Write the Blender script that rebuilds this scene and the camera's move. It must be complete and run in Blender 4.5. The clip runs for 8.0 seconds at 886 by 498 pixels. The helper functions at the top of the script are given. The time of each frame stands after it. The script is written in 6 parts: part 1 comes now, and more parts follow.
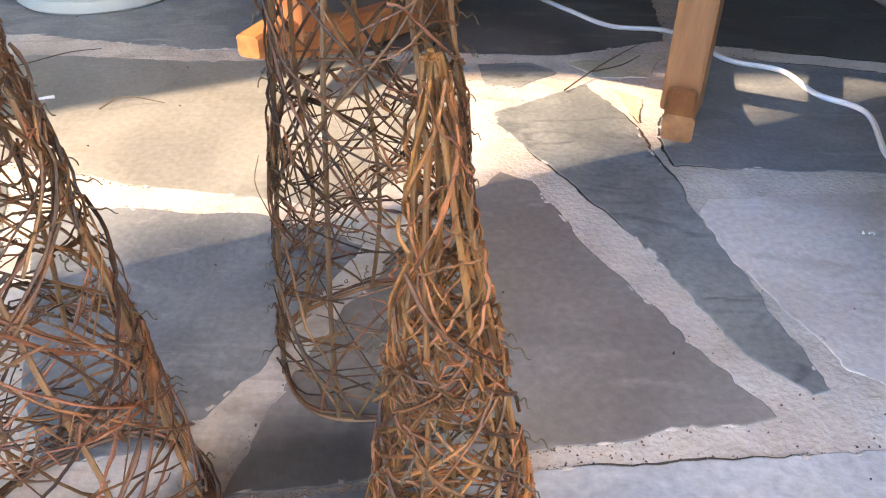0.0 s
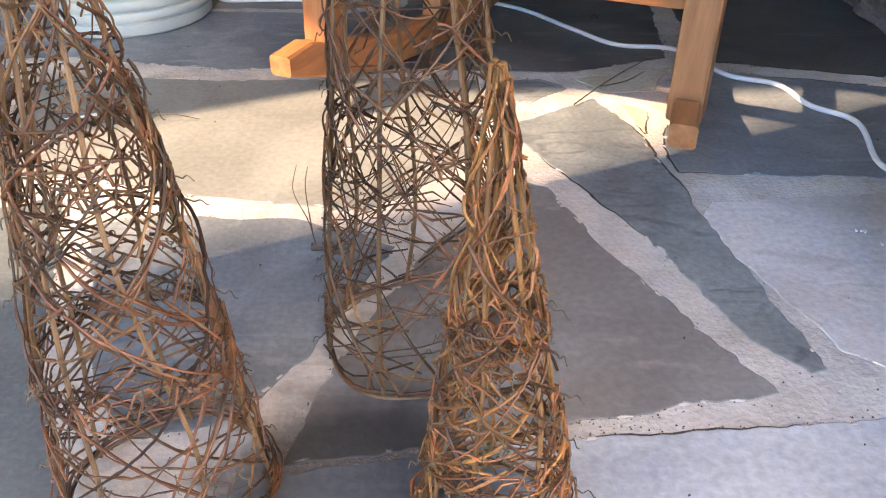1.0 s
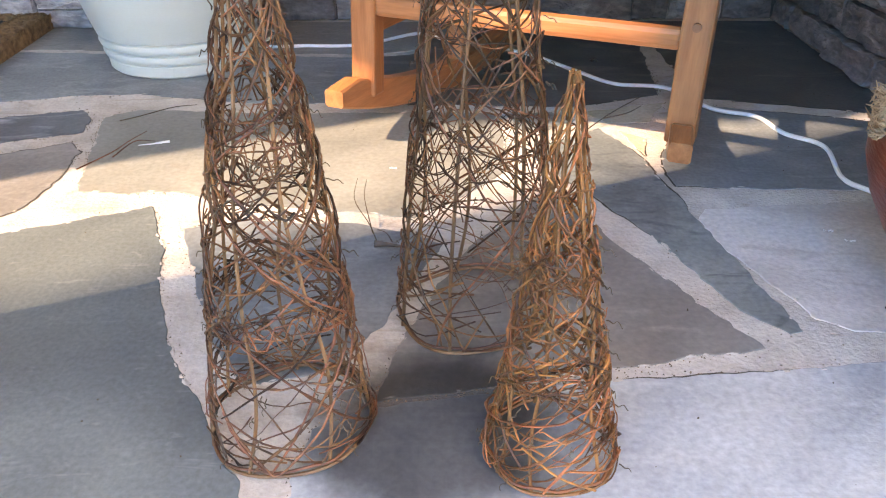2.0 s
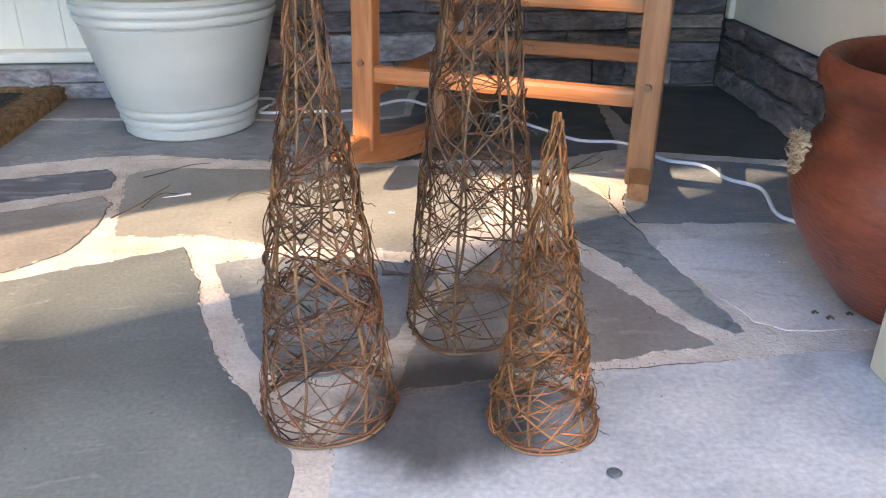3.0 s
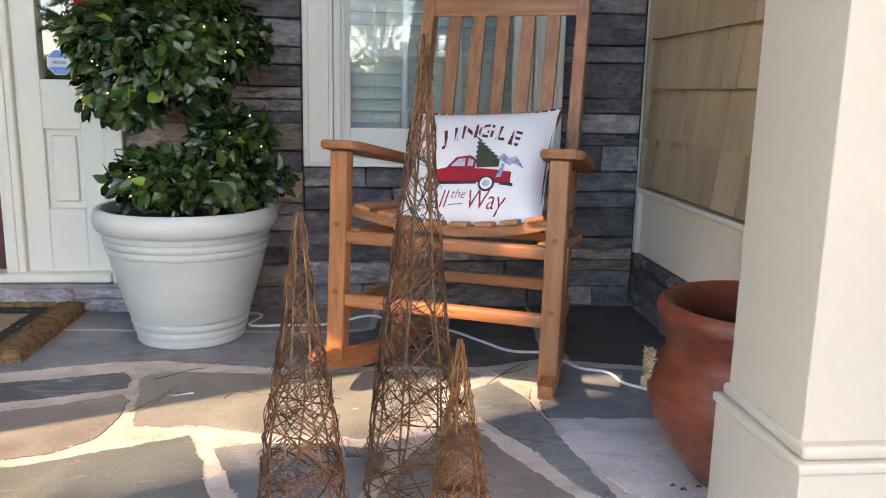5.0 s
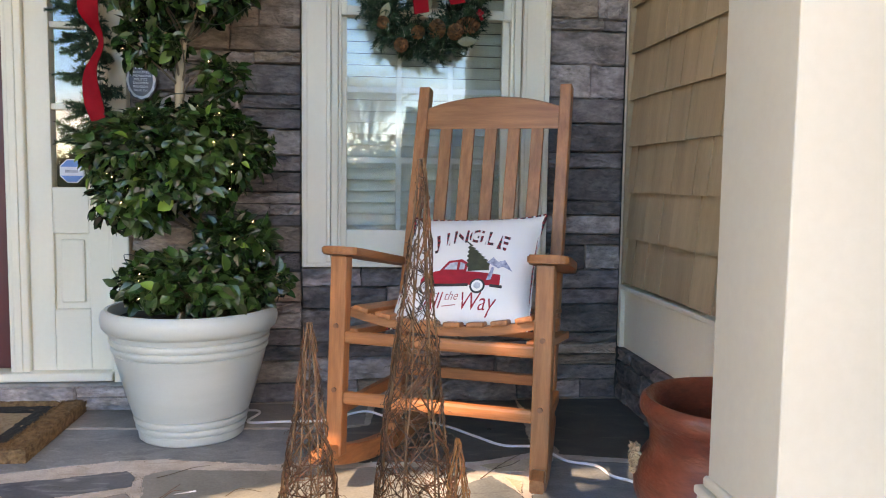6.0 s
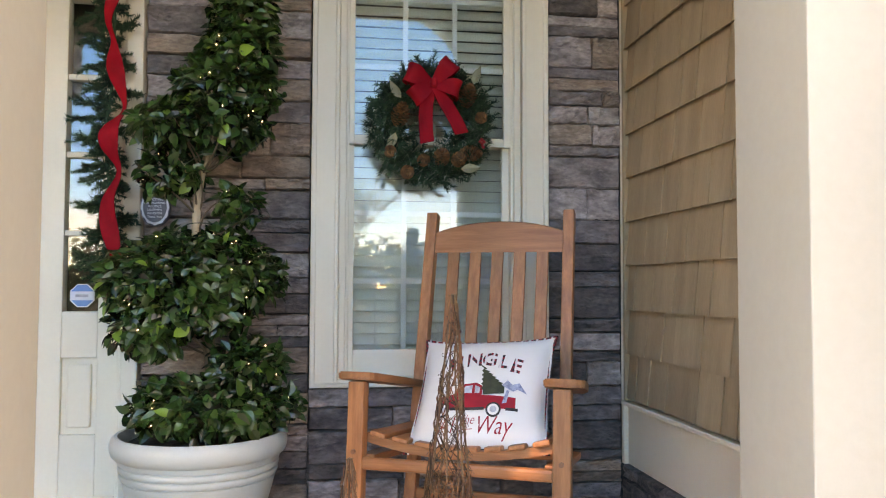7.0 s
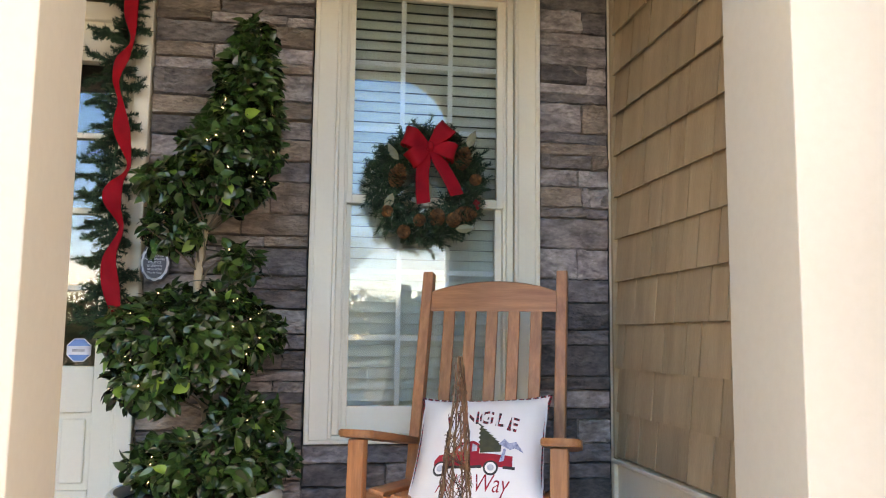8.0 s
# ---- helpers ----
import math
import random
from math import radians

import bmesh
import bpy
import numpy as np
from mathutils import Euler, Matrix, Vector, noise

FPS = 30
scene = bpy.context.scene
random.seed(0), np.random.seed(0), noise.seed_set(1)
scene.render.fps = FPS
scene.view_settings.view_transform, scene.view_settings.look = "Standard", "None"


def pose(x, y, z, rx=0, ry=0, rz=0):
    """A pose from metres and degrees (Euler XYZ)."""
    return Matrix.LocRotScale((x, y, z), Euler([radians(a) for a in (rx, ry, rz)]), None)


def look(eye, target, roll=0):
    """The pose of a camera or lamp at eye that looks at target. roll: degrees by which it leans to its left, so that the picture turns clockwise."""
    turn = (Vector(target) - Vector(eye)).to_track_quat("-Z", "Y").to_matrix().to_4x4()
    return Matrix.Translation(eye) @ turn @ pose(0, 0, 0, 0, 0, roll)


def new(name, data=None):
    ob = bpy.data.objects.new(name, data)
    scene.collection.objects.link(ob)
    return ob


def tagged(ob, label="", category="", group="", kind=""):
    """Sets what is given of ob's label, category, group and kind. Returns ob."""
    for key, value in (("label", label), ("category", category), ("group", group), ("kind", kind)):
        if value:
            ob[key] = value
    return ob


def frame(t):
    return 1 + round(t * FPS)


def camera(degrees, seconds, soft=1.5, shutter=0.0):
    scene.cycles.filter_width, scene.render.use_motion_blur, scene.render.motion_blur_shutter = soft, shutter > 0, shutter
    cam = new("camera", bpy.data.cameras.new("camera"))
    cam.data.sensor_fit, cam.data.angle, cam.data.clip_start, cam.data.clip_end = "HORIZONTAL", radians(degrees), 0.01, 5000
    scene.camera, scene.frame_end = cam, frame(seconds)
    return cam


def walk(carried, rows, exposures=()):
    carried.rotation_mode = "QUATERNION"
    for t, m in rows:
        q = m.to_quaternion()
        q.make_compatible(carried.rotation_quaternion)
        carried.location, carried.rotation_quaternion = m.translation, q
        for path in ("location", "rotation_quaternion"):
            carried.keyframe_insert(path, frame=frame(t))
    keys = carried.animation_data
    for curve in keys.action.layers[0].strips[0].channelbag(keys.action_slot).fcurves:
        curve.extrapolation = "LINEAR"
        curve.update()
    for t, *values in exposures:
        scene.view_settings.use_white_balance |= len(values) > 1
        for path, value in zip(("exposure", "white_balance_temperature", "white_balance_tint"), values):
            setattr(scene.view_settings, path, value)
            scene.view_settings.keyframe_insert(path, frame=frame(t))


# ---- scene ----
cam = camera(58.1, 8.0, soft=1.1)
PATH = [
    (0, (0.027, 0.033, 0.519), (0.009, 1.658, -0.647), -0.0),
    (0.5, (0.018, 0.011, 0.523), (-0.01, 1.649, -0.624), -0.5),
    (1, (-0.004, -0.043, 0.543), (-0.021, 1.611, -0.581), -0.5),
    (1.5, (-0.039, -0.13, 0.565), (-0.04, 1.553, -0.516), -0.2),
    (2.8, (-0.14, -0.412, 0.616), (-0.051, 1.372, -0.284), 0.1),
    (3, (-0.142, -0.442, 0.623), (-0.031, 1.357, -0.244), 0.1),
    (3.5, (-0.133, -0.508, 0.665), (0.044, 1.333, -0.097), 0.4),
    (4, (-0.118, -0.638, 0.713), (0.079, 1.258, 0.105), 0.7),
    (4.2, (-0.128, -0.705, 0.726), (0.074, 1.208, 0.177), 1.0),
    (5.3, (-0.125, -0.911, 0.802), (0.064, 1.052, 0.467), 1.1),
    (5.5, (-0.144, -0.944, 0.814), (0.059, 1.024, 0.518), 0.9),
    (6, (-0.156, -0.986, 0.835), (0.065, 0.995, 0.667), 0.8),
    (6.5, (-0.2, -1.007, 0.88), (0.048, 0.977, 0.847), 0.7),
    (7, (-0.27, -1.038, 0.894), (0.007, 0.941, 0.987), 0.2),
    (7.5, (-0.313, -1.07, 0.908), (-0.005, 0.899, 1.078), 0.5),
    (8, (-0.339, -1.1, 0.915), (-0.013, 0.861, 1.137), 0.7),
]
walk(cam, [(t, look(eye, target, roll)) for t, eye, target, roll in PATH],
     exposures=[(0, 3.64, 13300, 30), (1.5, 3.66, 13300, 30), (3.0, 3.39, 13200, 29), (4.2, 3.28, 16000, 34), (5.5, 3.22, 15000, 33), (8, 3.33, 17600, 36)])

# ---- world and light ----
SUN_AZ = Vector((-0.92, -0.40, 0)).normalized()   # horizontal direction towards the sun
SUN_EL = radians(37)
world = bpy.data.worlds.new("sky")
scene.world = world
world.use_nodes = True
wt = world.node_tree
wt.nodes.clear()
w_out = wt.nodes.new("ShaderNodeOutputWorld")
w_bg = wt.nodes.new("ShaderNodeBackground")
w_sky = wt.nodes.new("ShaderNodeTexSky")
w_sky.sky_type, w_sky.sun_disc = "NISHITA", False
w_sky.sun_elevation = SUN_EL
w_sky.dust_density, w_sky.ozone_density, w_sky.altitude = 0.0, 1.5, 3500
w_sky.sun_rotation = math.atan2(SUN_AZ.x, SUN_AZ.y)
w_co = wt.nodes.new("ShaderNodeTexCoord")
w_map = wt.nodes.new("ShaderNodeMapping")
w_map.inputs["Scale"].default_value = (1, 1, 2.6)
w_map.inputs["Rotation"].default_value = (0, 0, radians(140))
w_no = wt.nodes.new("ShaderNodeTexNoise")
w_no.inputs["Scale"].default_value, w_no.inputs["Detail"].default_value = 2.3, 7
w_ra = wt.nodes.new("ShaderNodeValToRGB")
w_ra.color_ramp.elements[0].position, w_ra.color_ramp.elements[1].position = 0.515, 0.65
w_mix = wt.nodes.new("ShaderNodeMix")
w_mix.data_type = "RGBA"
w_mix.inputs[7].default_value = (7.6, 7.6, 7.6, 1)   # bright cumulus
wt.links.new(w_co.outputs["Generated"], w_map.inputs[0])
wt.links.new(w_map.outputs[0], w_no.inputs["Vector"])
wt.links.new(w_no.outputs[0], w_ra.inputs[0])
wt.links.new(w_ra.outputs[0], w_mix.inputs[0])
w_hsv = wt.nodes.new("ShaderNodeHueSaturation")
w_hsv.inputs["Saturation"].default_value, w_hsv.inputs["Value"].default_value = 1.4, 1.3
wt.links.new(w_sky.outputs[0], w_hsv.inputs["Color"])
wt.links.new(w_hsv.outputs[0], w_mix.inputs[6])
wt.links.new(w_mix.outputs[2], w_bg.inputs[0])
w_bg.inputs[1].default_value = 0.15
wt.links.new(w_bg.outputs[0], w_out.inputs[0])

sun_data = bpy.data.lights.new("sun", "SUN")
sun_data.energy, sun_data.angle, sun_data.color = 1.12, radians(0.8), (0.95, 0.985, 1.0)
sun = new("sun", sun_data)
sun.matrix_world = look(SUN_AZ * 6 + Vector((0, 0, 6 * math.tan(SUN_EL))), (0, 0, 0))


# ---- materials ----
def mk(name, c1, c2, scale=8.0, rough=0.6, bump=0.15, bscale=80.0, metal=0.0, rand="", amount=0.15,
       coat=0.0, stretch=None, warp=0.0, dark_patch=None, blotch=None, space="world", fleck=0.0, detail=6, spec=0.5, dist=0.003, hue=0.0):
    """A surface with colour variation at two scales, fine relief and roughness variation."""
    m = bpy.data.materials.new(name)
    m.use_nodes = True
    nt = m.node_tree
    n, link = nt.nodes, nt.links
    p = n["Principled BSDF"]
    if space == "world":
        co = n.new("ShaderNodeNewGeometry").outputs["Position"]
    else:
        co = n.new("ShaderNodeTexCoord").outputs["Object"]
    mp = n.new("ShaderNodeMapping")
    mp.inputs["Scale"].default_value = stretch or (1, 1, 1)
    link.new(co, mp.inputs[0])
    a = n.new("ShaderNodeTexNoise")
    a.inputs["Scale"].default_value, a.inputs["Detail"].default_value = scale, detail
    link.new(mp.outputs[0], a.inputs["Vector"])
    a.inputs["Distortion"].default_value = warp
    r = n.new("ShaderNodeValToRGB")
    r.color_ramp.elements[0].position, r.color_ramp.elements[1].position = 0.32, 0.68
    r.color_ramp.elements[0].color, r.color_ramp.elements[1].color = (*c1, 1), (*c2, 1)
    link.new(a.outputs[0], r.inputs[0])
    b = n.new("ShaderNodeTexNoise")
    b.inputs["Scale"].default_value, b.inputs["Detail"].default_value = bscale, 4
    link.new(mp.outputs[0], b.inputs["Vector"])
    hsv = n.new("ShaderNodeHueSaturation")
    tone = r.outputs[0]
    if blotch:                               # a second mineral colour in wispy patches
        bc, bs, lo_, hi_ = blotch
        q = n.new("ShaderNodeTexNoise")
        q.inputs["Scale"].default_value, q.inputs["Detail"].default_value = bs, 9
        q.inputs["Distortion"].default_value = 2.2
        qm = n.new("ShaderNodeMapping")
        qm.inputs["Rotation"].default_value = (0, 0, 0.5)
        qm.inputs["Scale"].default_value = (1, 2.6, 1)
        link.new(mp.outputs[0], qm.inputs[0])
        link.new(qm.outputs[0], q.inputs["Vector"])
        qr = n.new("ShaderNodeMapRange")
        qr.inputs[1].default_value, qr.inputs[2].default_value = lo_, hi_
        link.new(q.outputs[0], qr.inputs[0])
        qx = n.new("ShaderNodeMix")
        qx.data_type = "RGBA"
        qx.inputs[7].default_value = (*bc, 1)
        link.new(qr.outputs[0], qx.inputs[0])
        link.new(tone, qx.inputs[6])
        tone = qx.outputs[2]
    link.new(tone, hsv.inputs["Color"])
    val = n.new("ShaderNodeMapRange")
    val.inputs[1].default_value, val.inputs[2].default_value = 0.28, 0.72
    val.inputs[3].default_value, val.inputs[4].default_value = 1 - 0.5 * fleck, 1 + 0.5 * fleck
    link.new(b.outputs[0], val.inputs[0])
    out = val.outputs[0]
    if rand:
        if rand == "object":
            src = n.new("ShaderNodeObjectInfo").outputs["Random"]
        else:
            src = n.new("ShaderNodeNewGeometry").outputs["Random Per Island"]
        rr = n.new("ShaderNodeMapRange")
        rr.inputs[3].default_value, rr.inputs[4].default_value = 1 - amount, 1 + amount
        link.new(src, rr.inputs[0])
        mul = n.new("ShaderNodeMath")
        mul.operation = "MULTIPLY"
        link.new(out, mul.inputs[0])
        link.new(rr.outputs[0], mul.inputs[1])
        out = mul.outputs[0]
        if hue:
            wn = n.new("ShaderNodeTexWhiteNoise")
            wn.noise_dimensions = "1D"
            link.new(src, wn.inputs["W"])
            hr = n.new("ShaderNodeMapRange")
            hr.inputs[3].default_value, hr.inputs[4].default_value = 0.5 - hue, 0.5 + hue
            link.new(wn.outputs[0], hr.inputs[0])
            link.new(hr.outputs[0], hsv.inputs["Hue"])
    if dark_patch:                                # a darker round patch with a ragged outline
        (sx, sy, sz_), rad_ = dark_patch
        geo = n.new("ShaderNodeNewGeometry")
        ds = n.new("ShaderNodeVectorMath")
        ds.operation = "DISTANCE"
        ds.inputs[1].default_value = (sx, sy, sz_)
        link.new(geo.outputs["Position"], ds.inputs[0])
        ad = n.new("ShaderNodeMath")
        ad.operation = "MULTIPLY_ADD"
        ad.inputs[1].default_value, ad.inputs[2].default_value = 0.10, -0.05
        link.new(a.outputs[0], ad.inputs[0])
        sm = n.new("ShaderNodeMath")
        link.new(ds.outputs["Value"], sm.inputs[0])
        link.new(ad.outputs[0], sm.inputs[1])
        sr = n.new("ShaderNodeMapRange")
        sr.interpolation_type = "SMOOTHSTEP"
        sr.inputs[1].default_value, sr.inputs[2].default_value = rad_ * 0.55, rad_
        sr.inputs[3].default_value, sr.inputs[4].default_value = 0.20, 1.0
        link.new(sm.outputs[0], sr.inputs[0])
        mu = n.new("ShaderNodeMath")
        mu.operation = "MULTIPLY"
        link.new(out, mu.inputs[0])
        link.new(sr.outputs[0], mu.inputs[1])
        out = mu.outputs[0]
    link.new(out, hsv.inputs["Value"])
    link.new(hsv.outputs[0], p.inputs["Base Color"])
    ro = n.new("ShaderNodeMapRange")
    ro.inputs[3].default_value, ro.inputs[4].default_value = max(rough - 0.1, 0.02), min(rough + 0.1, 1)
    link.new(a.outputs[0], ro.inputs[0])
    link.new(ro.outputs[0], p.inputs["Roughness"])
    p.inputs["Metallic"].default_value = metal
    p.inputs["Specular IOR Level"].default_value = spec
    p.inputs["Coat Weight"].default_value = coat
    if bump:
        bm_ = n.new("ShaderNodeBump")
        bm_.inputs["Strength"].default_value, bm_.inputs["Distance"].default_value = bump, dist
        add = n.new("ShaderNodeMath")
        add.operation = "ADD"
        link.new(a.outputs[0], add.inputs[0])
        link.new(b.outputs[0], add.inputs[1])
        link.new(add.outputs[0], bm_.inputs["Height"])
        link.new(bm_.outputs[0], p.inputs["Normal"])
    return m


def plain_glass(name, tint=(1, 1, 1)):
    m = bpy.data.materials.new(name)
    m.use_nodes = True
    p = m.node_tree.nodes["Principled BSDF"]
    p.inputs["Base Color"].default_value = (*tint, 1)
    p.inputs["Transmission Weight"].default_value, p.inputs["Roughness"].default_value = 1.0, 0.0
    p.inputs["IOR"].default_value = 1.6
    return m


def glow(name, colour, strength):
    m = bpy.data.materials.new(name)
    m.use_nodes = True
    p = m.node_tree.nodes["Principled BSDF"]
    p.inputs["Emission Color"].default_value, p.inputs["Emission Strength"].default_value = (*colour, 1), strength
    return m


M = {
    "mortar": mk("mortar", (0.40, 0.35, 0.305), (0.57, 0.52, 0.465), 14, 0.95, 0.6, 170, fleck=0.22, dist=0.003, dark_patch=((-0.085, 0.385, 0), 0.165), blotch=((0.30, 0.225, 0.165), 6, 0.58, 0.82)),
    "slate_blue": mk("slate_blue", (0.095, 0.113, 0.124), (0.19, 0.212, 0.218), 5, 0.55, 0.4, 130, rand="object", amount=0.12, fleck=0.35, warp=1.4, blotch=((0.25, 0.27, 0.27), 7.0, 0.54, 0.80), dist=0.002),
    "slate_pale": mk("slate_pale", (0.28, 0.307, 0.325), (0.42, 0.445, 0.455), 6, 0.5, 0.4, 120, rand="object", amount=0.05, fleck=0.35, warp=0.8, dark_patch=((-0.085, 0.385, 0), 0.165), blotch=((0.44, 0.47, 0.485), 8, 0.52, 0.85), dist=0.002),
    "slate_green": mk("slate_green", (0.125, 0.145, 0.145), (0.25, 0.275, 0.265), 7, 0.5, 0.45, 120, rand="object", amount=0.1, fleck=0.4, warp=0.6, blotch=((0.075, 0.088, 0.096), 9.0, 0.50, 0.74), dist=0.002),
    "slate_teal": mk("slate_teal", (0.075, 0.093, 0.098), (0.165, 0.195, 0.19), 3.2, 0.6, 0.4, 140, rand="object", amount=0.04, fleck=0.35, warp=0.9, blotch=((0.23, 0.255, 0.25), 11, 0.60, 0.86), dist=0.002),
    "slate_brown": mk("slate_brown", (0.15, 0.14, 0.13), (0.25, 0.237, 0.22), 4, 0.55, 0.35, 110, rand="object", amount=0.1, fleck=0.3, warp=1.2, dark_patch=((-0.085, 0.385, 0), 0.165), blotch=((0.30, 0.28, 0.255), 6.5, 0.55, 0.85), dist=0.002),
    "slate_olive": mk("slate_olive", (0.155, 0.159, 0.145), (0.25, 0.258, 0.236), 4, 0.55, 0.35, 110, rand="object", amount=0.06, fleck=0.3, warp=1.2, blotch=((0.21, 0.19, 0.165), 5, 0.55, 0.85), dist=0.002),
    "slate_dark": mk("slate_dark", (0.05, 0.06, 0.075), (0.12, 0.14, 0.16), 9, 0.5, 0.4, 110, rand="object", amount=0.1, fleck=0.35, warp=1.4, blotch=((0.30, 0.33, 0.35), 5.0, 0.52, 0.75), dist=0.0015),
    "slate_shade": mk("slate_shade", (0.05, 0.048, 0.046), (0.11, 0.106, 0.10), 6, 0.55, 0.35, 120, rand="object", amount=0.1, fleck=0.3, warp=1.2, blotch=((0.19, 0.18, 0.17), 4.0, 0.54, 0.85), dist=0.0015),
    "slate_mauve": mk("slate_mauve", (0.41, 0.365, 0.33), (0.60, 0.56, 0.525), 4, 0.5, 0.4, 120, rand="object", amount=0.05, fleck=0.3, warp=1.2, blotch=((0.36, 0.31, 0.265), 5.0, 0.54, 0.76), dist=0.002),
    "crack": mk("open_joint", (0.030, 0.024, 0.019), (0.085, 0.068, 0.053), 60, 0.95, 0.4, 200),
    "dead_leaf": mk("dead_leaf", (0.030, 0.018, 0.014), (0.10, 0.065, 0.05), 90, 0.6, 0.4, 200),
    "grit": mk("brown_grit", (0.05, 0.030, 0.018), (0.16, 0.10, 0.06), 60, 0.95, 0.3, 200, rand="island", amount=0.5),
    "sandstone": mk("sandstone", (0.36, 0.32, 0.22), (0.48, 0.45, 0.35), 10, 0.8, 0.4, 120, fleck=0.3),
    "ledge": mk("ledgestone", (0.15, 0.126, 0.124), (0.36, 0.31, 0.298), 11, 0.85, 1.0, 38, rand="object", amount=0.40, fleck=0.6, dist=0.014, hue=0.015, stretch=(1, 1, 2.0), blotch=((0.40, 0.345, 0.325), 9, 0.56, 0.82)),
    "ledge_tan": mk("ledgestone_tan", (0.18, 0.132, 0.108), (0.35, 0.268, 0.22), 11, 0.85, 1.0, 45, rand="object", amount=0.3, fleck=0.5, dist=0.012, stretch=(1, 1, 2.6)),
    "ledge_dark_shade": mk("ledgestone_dark_shade", (0.075, 0.066, 0.069), (0.19, 0.168, 0.168), 11, 0.85, 1.0, 38, rand="object", amount=0.35, fleck=0.6, dist=0.014, stretch=(1, 1, 2.0), blotch=((0.22, 0.19, 0.185), 9, 0.56, 0.85)),
    "gap": mk("dark_joint", (0.03, 0.028, 0.028), (0.06, 0.055, 0.05), 20, 0.95, 0.5, 80),
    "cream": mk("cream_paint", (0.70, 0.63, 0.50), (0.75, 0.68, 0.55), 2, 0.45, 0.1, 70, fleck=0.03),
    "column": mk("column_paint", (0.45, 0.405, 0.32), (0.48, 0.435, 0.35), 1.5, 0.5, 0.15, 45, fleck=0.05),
    "shingle": mk("shingle_brown", (0.29, 0.205, 0.125), (0.375, 0.27, 0.17), 6, 0.7, 0.45, 90, rand="object", amount=0.12, stretch=(1, 3, 0.35), fleck=0.15),
    "ceiling": mk("ceiling_paint", (0.76, 0.70, 0.57), (0.81, 0.75, 0.62), 3, 0.6, 0.1, 60),
    "siding": mk("tan_siding", (0.42, 0.35, 0.25), (0.50, 0.43, 0.32), 3, 0.7, 0.2, 60, fleck=0.1),
    "reddoor": mk("red_door_paint", (0.10, 0.012, 0.012), (0.14, 0.02, 0.018), 3, 0.4, 0.1, 60),
    "wood_x": mk("stained_wood_x", (0.30, 0.098, 0.038), (0.46, 0.164, 0.066), 7, 0.46, 0.2, 40, stretch=(0.7, 9, 9), space="object", rand="object", amount=0.1, fleck=0.2, coat=0.04, spec=0.35),
    "wood_y": mk("stained_wood_y", (0.30, 0.098, 0.038), (0.46, 0.164, 0.066), 7, 0.46, 0.2, 40, stretch=(9, 0.7, 9), space="object", rand="object", amount=0.1, fleck=0.2, coat=0.04, spec=0.35),
    "wood_z": mk("stained_wood_z", (0.30, 0.098, 0.038), (0.46, 0.164, 0.066), 7, 0.46, 0.2, 40, stretch=(9, 9, 0.7), space="object", rand="object", amount=0.1, fleck=0.2, coat=0.04, spec=0.35),
    "endgrain": mk("wood_plug", (0.17, 0.058, 0.026), (0.27, 0.10, 0.046), 60, 0.6, 0.2, 200),
    "planter": mk("planter_plastic", (0.41, 0.46, 0.425), (0.47, 0.52, 0.485), 3, 0.36, 0.12, 140, fleck=0.05, spec=0.5, stretch=(1, 1, 4)),
    "terracotta": mk("terracotta", (0.12, 0.021, 0.011), (0.27, 0.060, 0.031), 7, 0.32, 0.4, 60, fleck=0.25, stretch=(1, 1, 3), dist=0.005, blotch=((0.09, 0.018, 0.012), 6, 0.58, 0.8)),
    "soil": mk("potting_soil", (0.02, 0.013, 0.009), (0.06, 0.04, 0.028), 50, 0.95, 0.9, 120),
    "leaf": mk("glossy_leaf", (0.007, 0.030, 0.009), (0.026, 0.080, 0.018), 6, 0.27, 0.2, 60, rand="island", amount=0.65, hue=0.025, spec=0.5),
    "leaf_o": mk("glossy_leaf_single", (0.009, 0.036, 0.009), (0.030, 0.090, 0.018), 6, 0.27, 0.2, 60, rand="object", amount=0.5, hue=0.025, spec=0.5),
    "leaf_y": mk("young_leaf", (0.07, 0.17, 0.025), (0.13, 0.25, 0.04), 9, 0.35, 0.2, 60, rand="object", amount=0.3),
    "bark": mk("pale_bark", (0.22, 0.16, 0.10), (0.42, 0.33, 0.23), 20, 0.8, 0.7, 70, stretch=(1, 1, 0.3)),
    "bark_dark": mk("dark_bark", (0.05, 0.035, 0.022), (0.11, 0.08, 0.05), 20, 0.85, 0.7, 70, stretch=(1, 1, 0.3)),
    "vine": mk("grape_vine", (0.030, 0.011, 0.006), (0.185, 0.070, 0.031), 30, 0.45, 0.5, 220, rand="island", amount=0.8, hue=0.012, fleck=0.35, spec=0.35),
    "vine_gold": mk("honey_vine", (0.055, 0.018, 0.007), (0.33, 0.112, 0.038), 30, 0.42, 0.5, 220, rand="island", amount=0.75, hue=0.010, fleck=0.35, spec=0.35),
    "rib": mk("willow_rib", (0.11, 0.048, 0.020), (0.23, 0.110, 0.048), 25, 0.55, 0.4, 200, rand="object", amount=0.2, fleck=0.2),
    "rib_gold": mk("honey_rib", (0.15, 0.056, 0.018), (0.29, 0.115, 0.036), 25, 0.5, 0.4, 200, rand="object", amount=0.2, fleck=0.2),
    "needle": mk("pine_needle", (0.008, 0.030, 0.017), (0.028, 0.074, 0.038), 20, 0.6, 0.0, 60, rand="island", amount=0.6, spec=0.2),
    "frost": mk("frosted_needle", (0.12, 0.17, 0.15), (0.22, 0.28, 0.25), 20, 0.6, 0.0, 60, rand="island", amount=0.3),
